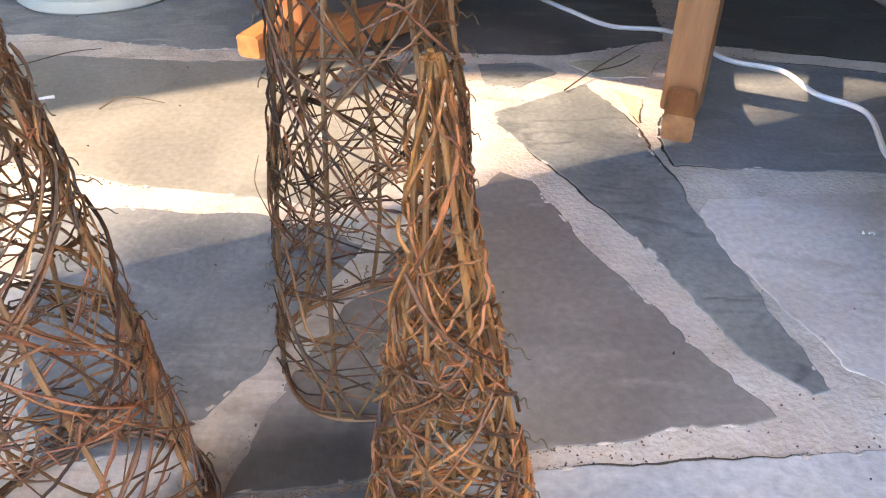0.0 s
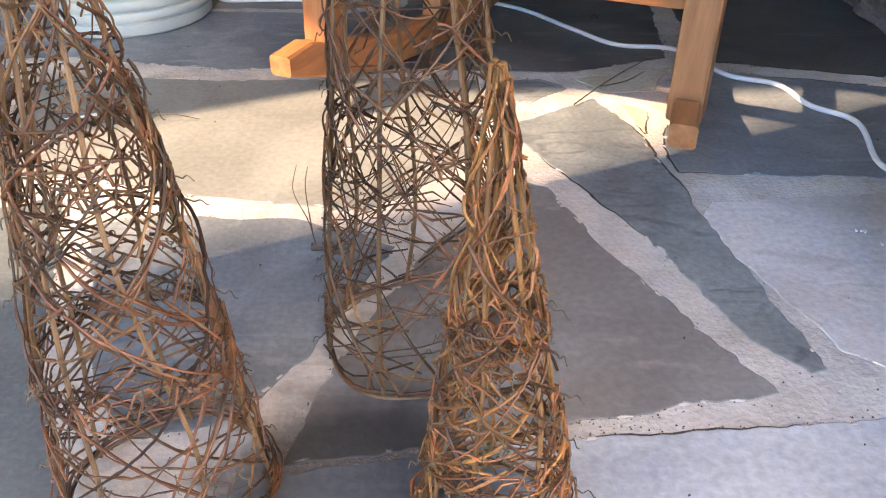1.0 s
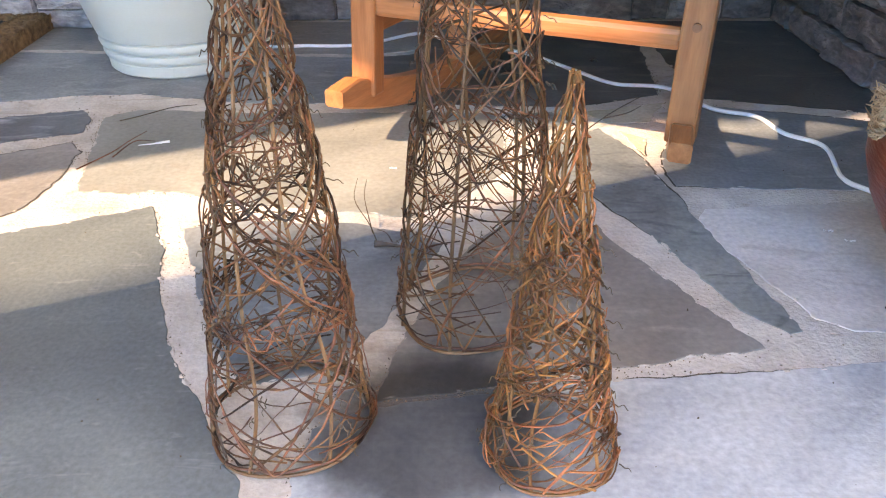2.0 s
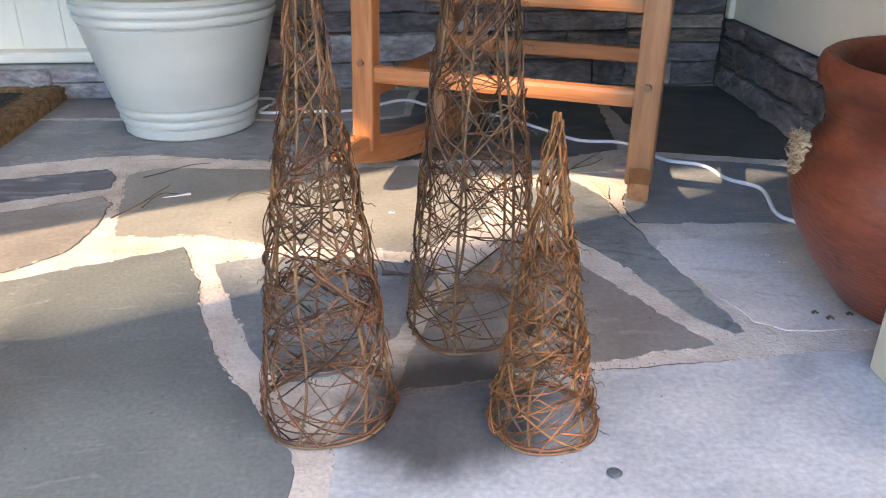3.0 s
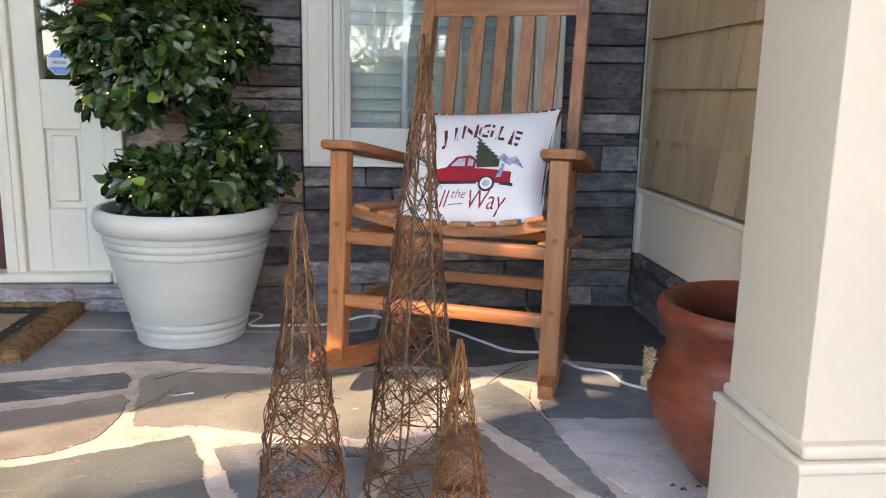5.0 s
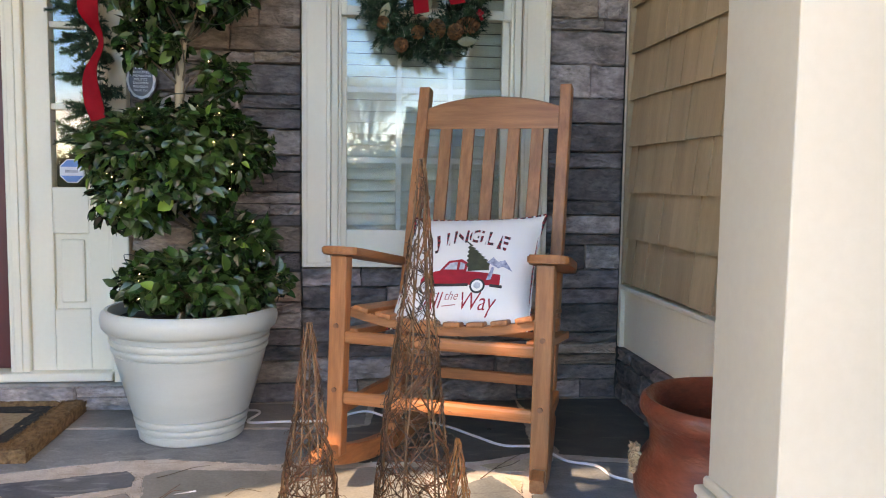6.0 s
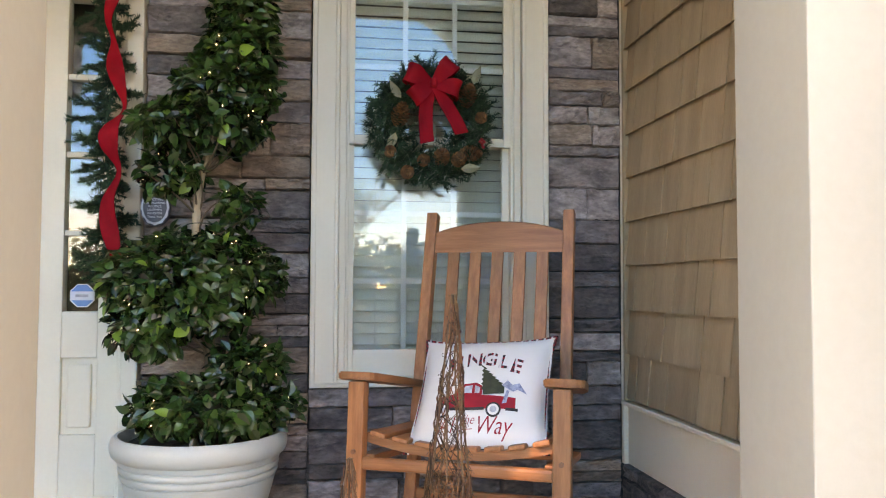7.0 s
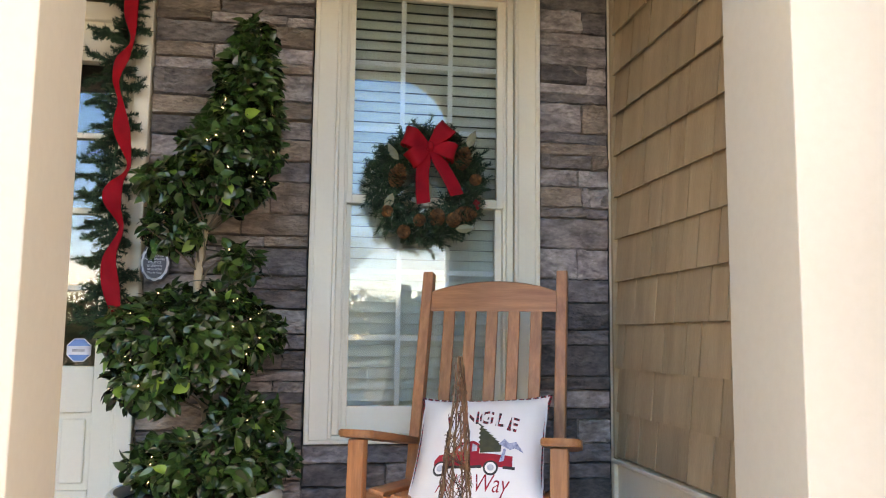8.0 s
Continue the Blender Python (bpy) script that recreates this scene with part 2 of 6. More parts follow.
    "ribbon": mk("red_velvet", (0.27, 0.003, 0.008), (0.40, 0.006, 0.013), 14, 0.8, 0.3, 300, fleck=0.2, spec=0.2),
    "cone": mk("pine_cone", (0.09, 0.033, 0.013), (0.28, 0.12, 0.05), 40, 0.6, 0.4, 120, rand="island", amount=0.45),
    "paleleaf": mk("dried_leaf", (0.16, 0.15, 0.09), (0.26, 0.25, 0.16), 20, 0.7, 0.3, 120),
    "berry": mk("berry", (0.30, 0.005, 0.01), (0.45, 0.012, 0.02), 30, 0.3, 0.0, 60),
    "wire": mk("green_wire", (0.006, 0.02, 0.012), (0.012, 0.035, 0.02), 30, 0.45, 0.0, 60),
    "white_cord": mk("white_cord", (0.74, 0.74, 0.73), (0.80, 0.80, 0.79), 10, 0.4, 0.05, 90),
    "fabric": mk("canvas_fabric", (0.63, 0.60, 0.555), (0.69, 0.66, 0.615), 5, 0.9, 0.35, 900, space="object", fleck=0.05, dist=0.001),
    "print_red": mk("print_red", (0.31, 0.005, 0.013), (0.44, 0.011, 0.022), 40, 0.85, 0.2, 700, space="object"),
    "print_dark": mk("print_dark", (0.015, 0.014, 0.014), (0.04, 0.035, 0.035), 40, 0.85, 0.2, 700, space="object"),
    "print_green": mk("print_green", (0.022, 0.028, 0.014), (0.045, 0.05, 0.026), 60, 0.85, 0.2, 700, space="object"),
    "print_grey": mk("print_grey", (0.25, 0.27, 0.30), (0.45, 0.47, 0.50), 60, 0.85, 0.2, 700, space="object"),
    "print_blue": mk("print_blue", (0.10, 0.13, 0.22), (0.40, 0.44, 0.52), 120, 0.85, 0.2, 700, space="object"),
    "coir": mk("coir", (0.12, 0.060, 0.026), (0.31, 0.17, 0.08), 60, 0.95, 1.0, 260, fleck=0.5, dist=0.006),
    "coir_tan": mk("coir_tan", (0.28, 0.18, 0.10), (0.40, 0.28, 0.17), 60, 0.95, 1.0, 260, fleck=0.4, dist=0.006),
    "coir_black": mk("coir_black", (0.012, 0.011, 0.010), (0.03, 0.027, 0.024), 60, 0.95, 1.0, 260, dist=0.006),
    "blind": mk("blind_slat", (0.74, 0.76, 0.68), (0.80, 0.82, 0.74), 4, 0.5, 0.05, 60),
    "grille": mk("white_grille", (0.78, 0.78, 0.76), (0.82, 0.82, 0.80), 4, 0.45, 0.05, 60),
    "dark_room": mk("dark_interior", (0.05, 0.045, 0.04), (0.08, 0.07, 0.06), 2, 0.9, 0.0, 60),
    "plaque": mk("plaque_navy", (0.012, 0.016, 0.035), (0.025, 0.03, 0.06), 20, 0.4, 0.1, 90),
    "plaque_white": mk("plaque_white", (0.6, 0.62, 0.66), (0.7, 0.72, 0.75), 20, 0.5, 0.0, 90),
    "sticker_blue": mk("sticker_blue", (0.02, 0.20, 0.48), (0.03, 0.25, 0.55), 20, 0.4, 0.0, 90),
    "husk": mk("dry_husk", (0.26, 0.15, 0.085), (0.46, 0.31, 0.19), 60, 0.9, 0.5, 200),
    "grass": mk("lawn", (0.17, 0.145, 0.085), (0.25, 0.215, 0.135), 3, 0.95, 0.5, 60, blotch=((0.28, 0.24, 0.15), 0.6, 0.5, 0.7)),
    "roof": mk("roof_shingle", (0.06, 0.06, 0.06), (0.10, 0.10, 0.10), 8, 0.9, 0.4, 60),
    "far_leaf": mk("far_foliage", (0.055, 0.075, 0.04), (0.11, 0.14, 0.075), 1, 0.9, 0.0, 8),
    "bare_twig": mk("bare_twig", (0.34, 0.31, 0.28), (0.46, 0.43, 0.39), 3, 0.9, 0.0, 8),
    "glass": plain_glass("window_glass", (0.88, 0.965, 0.955)),
    "bulb": glow("warm_bulb", (1.0, 0.9, 0.74), 1.0),
}


# ---- building helpers ----
def thing(name, at=(0, 0, 0), rz=0.0, label="", category="", group="", kind=""):
    e = new(name)
    e.empty_display_size = 0.05
    e.matrix_world = pose(*at, 0, 0, rz)
    return tagged(e, label, category, group, kind)


def part(name, bm, material, parent=None, label="", smooth=False):
    """Links a bmesh (or verts and faces) as one mesh object under a thing or a part."""
    me = bpy.data.meshes.new(name)
    if isinstance(bm, tuple):
        me.from_pydata(bm[0], [], bm[1])
    else:
        bm.to_mesh(me)
        bm.free()
    me.materials.append(material)
    if smooth:
        me.polygons.foreach_set("use_smooth", [True] * len(me.polygons))
        me.set_sharp_from_angle(angle=radians(38))
    ob = new(name, me)
    if parent:
        ob.parent = parent
    return tagged(ob, label)


def share(name, me, parent, loc, rot=(0, 0, 0), scale=(1, 1, 1)):
    ob = new(name, me)
    ob.parent = parent
    ob.location, ob.rotation_euler, ob.scale = loc, rot, scale
    return ob


def box(x0, x1, y0, y1, z0, z1, bevel=0.003, seg=2):
    bm = bmesh.new()
    bmesh.ops.create_cube(bm, size=1)
    bmesh.ops.scale(bm, vec=(x1 - x0, y1 - y0, z1 - z0), verts=bm.verts)
    bmesh.ops.translate(bm, vec=((x0 + x1) / 2, (y0 + y1) / 2, (z0 + z1) / 2), verts=bm.verts)
    if bevel:
        bmesh.ops.bevel(bm, geom=bm.edges[:], offset=bevel, segments=seg, profile=0.5, affect="EDGES")
    return bm


def join(*bms):
    out = bmesh.new()
    for b in bms:
        me = bpy.data.meshes.new("tmp")
        b.to_mesh(me)
        out.from_mesh(me)
        bpy.data.meshes.remove(me)
        b.free()
    return out


def beam(a, b, w, d, bevel=0.004, up=(0, 0, 1)):
    """A squared bar from a to b, w wide across and d thick."""
    a, b = Vector(a), Vector(b)
    t = (b - a).normalized()
    side = t.cross(Vector(up)).normalized()
    third = side.cross(t).normalized()
    bm = box(-w / 2, w / 2, -d / 2, d / 2, 0, (b - a).length, bevel)
    m = Matrix((side, third, t)).transposed().to_4x4()
    m.translation = a
    bmesh.ops.transform(bm, matrix=m, verts=bm.verts)
    if m.determinant() < 0:
        bmesh.ops.reverse_faces(bm, faces=bm.faces[:])
    return bm


def lathe(profile, seg=48):
    """Turns (radius, z) round the z axis."""
    verts, faces = [], []
    for r, z in profile:
        for k in range(seg):
            a = 2 * math.pi * k / seg
            verts.append((r * math.cos(a), r * math.sin(a), z))
    for i in range(len(profile) - 1):
        for k in range(seg):
            l = (k + 1) % seg
            faces.append((i * seg + k, i * seg + l, (i + 1) * seg + l, (i + 1) * seg + k))
    return verts, faces


def tube(points, r0, r1=None, sides=5, out=None, closed=False, knots=0):
    """A tube along points, tapering from r0 to r1; adds to out (verts, faces)."""
    verts, faces = out if out else ([], [])
    r1 = r0 if r1 is None else r1
    pts = [Vector(p) for p in points]
    n = len(pts)
    nor = None
    base = len(verts)
    for i, p in enumerate(pts):
        t = (pts[(i + 1) % n] - pts[i - 1]) if closed else (pts[min(i + 1, n - 1)] - pts[max(i - 1, 0)])
        t = t.normalized() if t.length > 1e-9 else Vector((0, 0, 1))
        if nor is None:
            nor = t.orthogonal().normalized()
        nor = nor - t * nor.dot(t)
        nor = nor.normalized() if nor.length > 1e-6 else t.orthogonal().normalized()
        bi = t.cross(nor)
        r = r0 + (r1 - r0) * i / max(n - 1, 1)
        if knots and i % knots == knots // 2:
            r *= 1.6
        for k in range(sides):
            a = 2 * math.pi * k / sides
            q = p + (nor * math.cos(a) + bi * math.sin(a)) * r
            verts.append((q.x, q.y, q.z))
    last = n if closed else n - 1
    for i in range(last):
        for k in range(sides):
            l = (k + 1) % sides
            a, b = base + i * sides, base + ((i + 1) % n) * sides
            faces.append((a + k, a + l, b + l, b + k))
    if not closed:
        faces.append(tuple(base + k for k in reversed(range(sides))))
        faces.append(tuple(base + (n - 1) * sides + k for k in range(sides)))
    return verts, faces


def smooth_line(points, n=60):
    """Points along a Catmull-Rom curve."""
    p = [Vector(q) for q in points]
    p = [2 * p[0] - p[1]] + p + [2 * p[-1] - p[-2]]
    out = []
    segs = len(p) - 3
    for i in range(n):
        u = i / (n - 1) * segs
        k = min(int(u), segs - 1)
        t = u - k
        a, b, c, d = p[k:k + 4]
        out.append(0.5 * ((2 * b) + (c - a) * t + (2 * a - 5 * b + 4 * c - d) * t * t + (3 * b - a - 3 * c + d) * t ** 3))
    return out


rng = random.Random(7)

# ---- large structure ----
HOUSE_Y = 2.0      # stone face of the house wall
SIDE_X = 0.88      # shingled side wall
WIN = (-0.348, 0.566, 0.515, 2.44)   # outer edges of the window's casing: x0, x1, z0, z1

ground = part("ground", box(-400, 400, -400, 400, -0.5, -0.32, 0), M["grass"])
tagged(ground, "short dry tan winter lawn round the house", "lawn", kind="structure")

# walls: stone wall (with window opening), left part with the entrance opening, side wall, two added sun-blocking walls
def wall_piece(name, b, m, label):
    return tagged(part(name, b, m), label, "wall", kind="structure")


wall_north = wall_piece("wall_north", join(
    box(-0.96, WIN[0] + 0.02, HOUSE_Y + 0.028, HOUSE_Y + 0.2, 0, 3.0, 0),
    box(WIN[1] - 0.02, SIDE_X + 0.2, HOUSE_Y + 0.028, HOUSE_Y + 0.2, 0, 3.0, 0),
    box(WIN[0] + 0.02, WIN[1] - 0.02, HOUSE_Y + 0.028, HOUSE_Y + 0.2, 0, WIN[2] + 0.02, 0),
    box(WIN[0] + 0.02, WIN[1] - 0.02, HOUSE_Y + 0.028, HOUSE_Y + 0.2, WIN[3] - 0.02, 3.0, 0)),
    M["gap"], "grey and brown stacked ledgestone house wall")
wall_entry = wall_piece("wall_entry", join(
    box(-2.6, -0.96, HOUSE_Y + 0.02, HOUSE_Y + 0.2, 2.42, 3.0, 0),
    box(-3.2, -2.42, HOUSE_Y + 0.02, HOUSE_Y + 0.2, -0.3, 3.0, 0)), M["cream"], "cream painted wall above the entrance")
wall_east = wall_piece("wall_east", box(SIDE_X + 0.02, SIDE_X + 0.2, -0.1, HOUSE_Y, -0.3, 3.0, 0), M["gap"],
                       "brown shingled side wall with cream skirt board and stone base")
# unseen wall, added so its end cuts the sun stripe's far edge
wall_sun_edge = wall_piece("wall_sun_edge", box(-2.5, -2.3, 0.335, HOUSE_Y + 0.02, -0.3, 3.0, 0.004), M["siding"], "plain tan unseen end wall, added to bound the sun stripe")
# unseen tall wall, added to keep direct sun off the porch front
wall_sun_block = wall_piece("wall_sun_block", box(-8.6, -8.0, -6.6, -2.83, -0.32, 10.6, 0.01), M["siding"], "plain tan unseen wall, added to block the sun")
ceiling = part("ceiling", box(-2.5, 1.1, 0.0, HOUSE_Y + 0.2, 3.0, 3.1, 0), M["ceiling"])
tagged(ceiling, "pale painted porch ceiling", "ceiling", kind="structure")
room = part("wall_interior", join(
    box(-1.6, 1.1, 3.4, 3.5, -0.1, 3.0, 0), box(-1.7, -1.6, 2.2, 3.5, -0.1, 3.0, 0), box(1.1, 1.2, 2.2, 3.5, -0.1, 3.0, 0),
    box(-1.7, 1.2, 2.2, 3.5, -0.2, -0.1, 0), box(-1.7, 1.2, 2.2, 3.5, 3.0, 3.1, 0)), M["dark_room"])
tagged(room, "dim walls of the room behind the window", "wall", kind="structure")

# porch front beam with curved brackets, and roof above
header = thing("porch_beam", label="cream porch beam with curved corner brackets", category="beam", kind="structure")
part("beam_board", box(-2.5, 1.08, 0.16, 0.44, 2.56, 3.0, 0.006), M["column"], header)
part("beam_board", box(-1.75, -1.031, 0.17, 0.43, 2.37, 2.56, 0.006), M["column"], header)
# unseen drop board, added to shade the chair's seat and pillow
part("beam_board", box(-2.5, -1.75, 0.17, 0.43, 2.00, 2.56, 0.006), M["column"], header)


def bracket(x_post, sign):
    """A solid quarter-round bracket between a column and the beam."""
    prof = [(0, 0)] + [(0.42 * (1 - math.sin(a)), -0.42 * (1 - math.cos(a))) for a in [math.pi / 2 * k / 12 for k in range(13)]]
    verts = []
    for y in (0.24, 0.36):
        verts += [(x_post + sign * px, y, 2.56 + pz) for px, pz in prof]
    n = len(prof)
    faces = [tuple(range(n)), tuple(n + k for k in reversed(range(n)))]
    faces += [(k, n + k, n + (k + 1) % n, (k + 1) % n) for k in range(n)]
    return verts, faces


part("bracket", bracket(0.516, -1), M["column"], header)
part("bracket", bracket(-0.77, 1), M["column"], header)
roof = part("roof", box(-2.9, 1.5, -0.35, 2.4, 3.12, 3.22, 0.01), M["roof"])
tagged(roof, "dark shingled porch roof", "roof", kind="structure")


def column(x0, x1):
    c = thing("porch_column", ((x0 + x1) / 2, 0.298, 0), label="square cream painted porch column with moulded plinth",
              category="column", group="porch columns")
    h = (x1 - x0) / 2
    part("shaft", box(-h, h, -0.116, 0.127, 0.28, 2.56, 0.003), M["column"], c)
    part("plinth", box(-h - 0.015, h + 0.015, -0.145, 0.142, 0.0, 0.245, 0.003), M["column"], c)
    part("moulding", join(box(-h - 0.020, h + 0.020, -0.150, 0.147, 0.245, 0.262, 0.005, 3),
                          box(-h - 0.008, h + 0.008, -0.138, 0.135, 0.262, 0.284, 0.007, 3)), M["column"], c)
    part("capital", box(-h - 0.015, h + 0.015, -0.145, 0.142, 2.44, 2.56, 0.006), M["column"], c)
    return c


column(0.515, 0.775)
column(-1.03, -0.768)

# ---- window ----
win = thing("window_1", (0, HOUSE_Y, 0), label="tall cream double-hung window with white grilles", category="window", kind="structure")
cx0, cx1, cz0, cz1 = WIN
part("window_frame", join(
    box(cx0, cx0 + 0.10, -0.022, 0.06, cz0, cz1, 0.004), box(cx1 - 0.10, cx1, -0.022, 0.06, cz0, cz1, 0.004),
    box(cx0 + 0.10, cx1 - 0.10, -0.022, 0.06, cz1 - 0.11, cz1, 0.004)), M["cream"], win)
part("window_sill", box(cx0 + 0.10, cx1 - 0.10, -0.020, 0.06, cz0, cz0 + 0.03, 0.004), M["cream"], win)
part("backband", join(
    box(cx0, cx0 + 0.020, -0.034, -0.020, cz0, cz1, 0.004, 3), box(cx1 - 0.020, cx1, -0.034, -0.020, cz0, cz1, 0.004, 3),
    box(cx0, cx1, -0.033, -0.021, cz0, cz0 + 0.016, 0.004, 3),
    box(cx0 + 0.088, cx0 + 0.104, -0.030, -0.02, cz0 + 0.02, cz1 - 0.1, 0.004, 3), box(cx1 - 0.104, cx1 - 0.088, -0.030, -0.02, cz0 + 0.02, cz1 - 0.1, 0.004, 3)), M["cream"], win)
part("inner_jamb", join(
    box(cx0 + 0.104, cx0 + 0.13, 0.0, 0.11, cz0 + 0.03, cz1 - 0.11, 0.003), box(cx1 - 0.13, cx1 - 0.104, 0.0, 0.11, cz0 + 0.03, cz1 - 0.11, 0.003),
    box(cx0 + 0.13, cx0 + 0.142, 0.016, 0.10, cz0 + 0.03, cz1 - 0.11, 0.003), box(cx1 - 0.142, cx1 - 0.13, 0.016, 0.10, cz0 + 0.03, cz1 - 0.11, 0.003),
    box(cx0 + 0.104, cx1 - 0.104, 0.0, 0.11, cz1 - 0.125, cz1 - 0.11, 0.003)), M["cream"], win)
GX0, GX1 = -0.186, 0.398
for zz0, zz1, dy, nm in ((0.545, 1.475, 0.050, "lower_sash"), (1.44, 2.325, 0.020, "upper_sash")):
    lo = 0.105 if nm == "lower_sash" else 0.035
    hi = 0.035
    sash = part(nm, join(
        box(GX0 - 0.032, GX0, dy, dy + 0.03, zz0, zz1, 0.003), box(GX1, GX1 + 0.032, dy, dy + 0.03, zz0, zz1, 0.003),
        box(GX0, GX1, dy, dy + 0.03, zz0, zz0 + lo, 0.003), box(GX0, GX1, dy, dy + 0.03, zz1 - hi, zz1, 0.003)), M["cream"], win)
    for yy in (dy + 0.008,):
        pane = part("pane", box(GX0 - 0.004, GX1 + 0.004, yy, yy + 0.003, zz0 + lo - 0.004, zz1 - hi + 0.004, 0), M["glass"], sash)
        pane.visible_shadow = False
    g0, g1 = zz0 + lo, zz1 - hi
    for gx in (GX0 + (GX1 - GX0) / 3, GX0 + 2 * (GX1 - GX0) / 3):
        part("grille_bar", box(gx - 0.010, gx + 0.010, dy + 0.0125, dy + 0.0165, g0, g1, 0.001), M["grille"], sash)
    for k in (1, 2):
        gz = g0 + (g1 - g0) * k / 3
        part("grille_bar", box(GX0, GX1, dy + 0.0128, dy + 0.0162, gz - 0.010, gz + 0.010, 0.001), M["grille"], sash)

blind = thing("window_blind", (0, HOUSE_Y + 0.112, 0), label="closed pale horizontal slat blind behind the window", category="blind")
slat_me = bpy.data.meshes.new("slat")
sv, sf = [], []
for x in (-0.315, 0.315):
    for k in range(6):
        u = -0.025 + 0.05 * k / 5
        for w in (0.0, 0.0025):
            sv.append((x, 0.004 * (1 - (u / 0.025) ** 2) + w, u))
for k in range(5):
    a, b = 2 * k, 12 + 2 * k
    sf += [(a, a + 2, b + 2, b), (a + 1, b + 1, b + 3, a + 3)]
sf += [(0, 12, 13, 1), (10, 11, 23, 22)]
slat_me.from_pydata(sv, [], sf)
slat_me.materials.append(M["blind"])
zz = 0.60
while zz < 2.36:
    share("slat", slat_me, blind, (0.106, 0, zz), (radians(-30), 0, 0))
    zz += 0.0435
part("headrail", box(-0.22, 0.44, -0.02, 0.03, 2.36, 2.41, 0.003), M["blind"], blind)
for x in (-0.10, 0.12, 0.30):
    part("ladder_cord", tube([(x, -0.012, 0.58), (x, -0.012, 2.37)], 0.0012, sides=4), M["grille"], blind)

# ---- entrance: sidelight, door, threshold ----
entry = thing("door_1", (0, HOUSE_Y, 0), label="dark red entrance door in a cream frame", category="door", kind="structure")
part("door_leaf", box(-2.34, -1.383, 0.035, 0.08, 0.135, 2.1, 0.004), M["reddoor"], entry)
part("door_frame", join(box(-1.383, -1.315, -0.012, 0.11, 0.10, 2.12, 0.006),
                        box(-1.366, -1.338, -0.020, -0.010, 0.10, 2.12, 0.004, 3)), M["cream"], entry)
part("door_frame", box(-2.42, -2.34, -0.01, 0.11, 0.10, 2.12, 0.006), M["cream"], entry)
part("head_frame", join(box(-2.42, -0.96, -0.012, 0.11, 2.10, 2.17, 0.005), box(-2.42, -0.96, -0.012, 0.11, 2.36, 2.44, 0.005)), M["cream"], entry)
tr = part("transom_pane", box(-2.36, -1.02, 0.05, 0.054, 2.17, 2.36, 0), M["glass"], entry)
tr.visible_shadow = False
part("threshold", box(-2.36, -1.02, -0.045, 0.11, 0.10, 0.132, 0.006), M["cream"], entry)

side = thing("window_2", (0, HOUSE_Y, 0), label="narrow cream sidelight with four panes and a lower panel", category="window", kind="structure")
part("window_frame", join(
    box(-1.315, -1.232, 0.012, 0.07, 0.13, 2.10, 0.003), box(-1.108, -1.015, 0.012, 0.07, 0.13, 2.10, 0.003),
    box(-1.232, -1.108, 0.012, 0.07, 1.945, 2.10, 0.003)), M["cream"], side)
part("casing", join(box(-1.015, -0.955, -0.045, 0.11, 0.0, 2.44, 0.005), box(-1.03, -1.012, -0.02, 0.02, 0.13, 2.1, 0.004, 3)), M["cream"], side)
part("panel_frame", join(box(-1.232, -1.108, 0.012, 0.07, 0.63, 0.797, 0.003), box(-1.232, -1.108, 0.012, 0.07, 0.13, 0.355, 0.003)), M["cream"], side)
part("lower_panel", join(box(-1.234, -1.106, 0.030, 0.06, 0.353, 0.632, 0.002), box(-1.212, -1.128, 0.018, 0.034, 0.378, 0.608, 0.006, 2)), M["cream"], side)
PZ = (0.797, 1.083, 1.370, 1.657, 1.945)
for k in range(4):
    pn = part("pane", box(-1.234, -1.106, 0.040, 0.044, PZ[k] - 0.002, PZ[k + 1] + 0.002, 0), M["glass"], side)
    pn.visible_shadow = False
    if k:
        part("muntin", box(-1.232, -1.108, 0.018, 0.06, PZ[k] - 0.011, PZ[k] + 0.011, 0.004), M["cream"], side)
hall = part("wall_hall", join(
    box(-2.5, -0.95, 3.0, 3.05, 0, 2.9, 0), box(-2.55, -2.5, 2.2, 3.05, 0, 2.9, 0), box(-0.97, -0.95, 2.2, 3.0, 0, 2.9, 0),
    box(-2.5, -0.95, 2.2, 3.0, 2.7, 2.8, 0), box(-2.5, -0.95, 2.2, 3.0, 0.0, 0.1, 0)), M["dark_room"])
tagged(hall, "dim hall behind the entrance", "wall", kind="structure")
step = tagged(part("door_step", box(-2.42, -0.90, HOUSE_Y - 0.06, HOUSE_Y + 0.1, -0.02, 0.098, 0.006), M["slate_brown"]),
              "rough grey stone step below the entrance", "step", kind="structure")

sticker = thing("security_sticker", (-1.17, HOUSE_Y + 0.036, 0.855), label="blue and white octagonal security sticker on the sidelight glass", category="sticker")


def octagon(r, y0, y1, sx=1.0):
    pts = [(r * sx * math.cos(math.pi / 8 + k * math.pi / 4), r * math.sin(math.pi / 8 + k * math.pi / 4)) for k in range(8)]
    v = [(x, y0, z) for x, z in pts] + [(x, y1, z) for x, z in pts]
    return v, [tuple(range(8)), tuple(range(15, 7, -1))] + [(k, 8 + k, 8 + (k + 1) % 8, (k + 1) % 8) for k in range(8)]


part("rim", octagon(0.046, 0.0, 0.002), M["plaque_white"], sticker)
part("face", octagon(0.042, -0.002, 0.0), M["sticker_blue"], sticker)
part("band", box(-0.040, 0.040, -0.004, -0.002, -0.017, 0.015, 0), M["plaque_white"], sticker)
part("bar", box(-0.022, 0.022, -0.006, -0.004, -0.006, 0.004, 0), M["print_grey"], sticker)

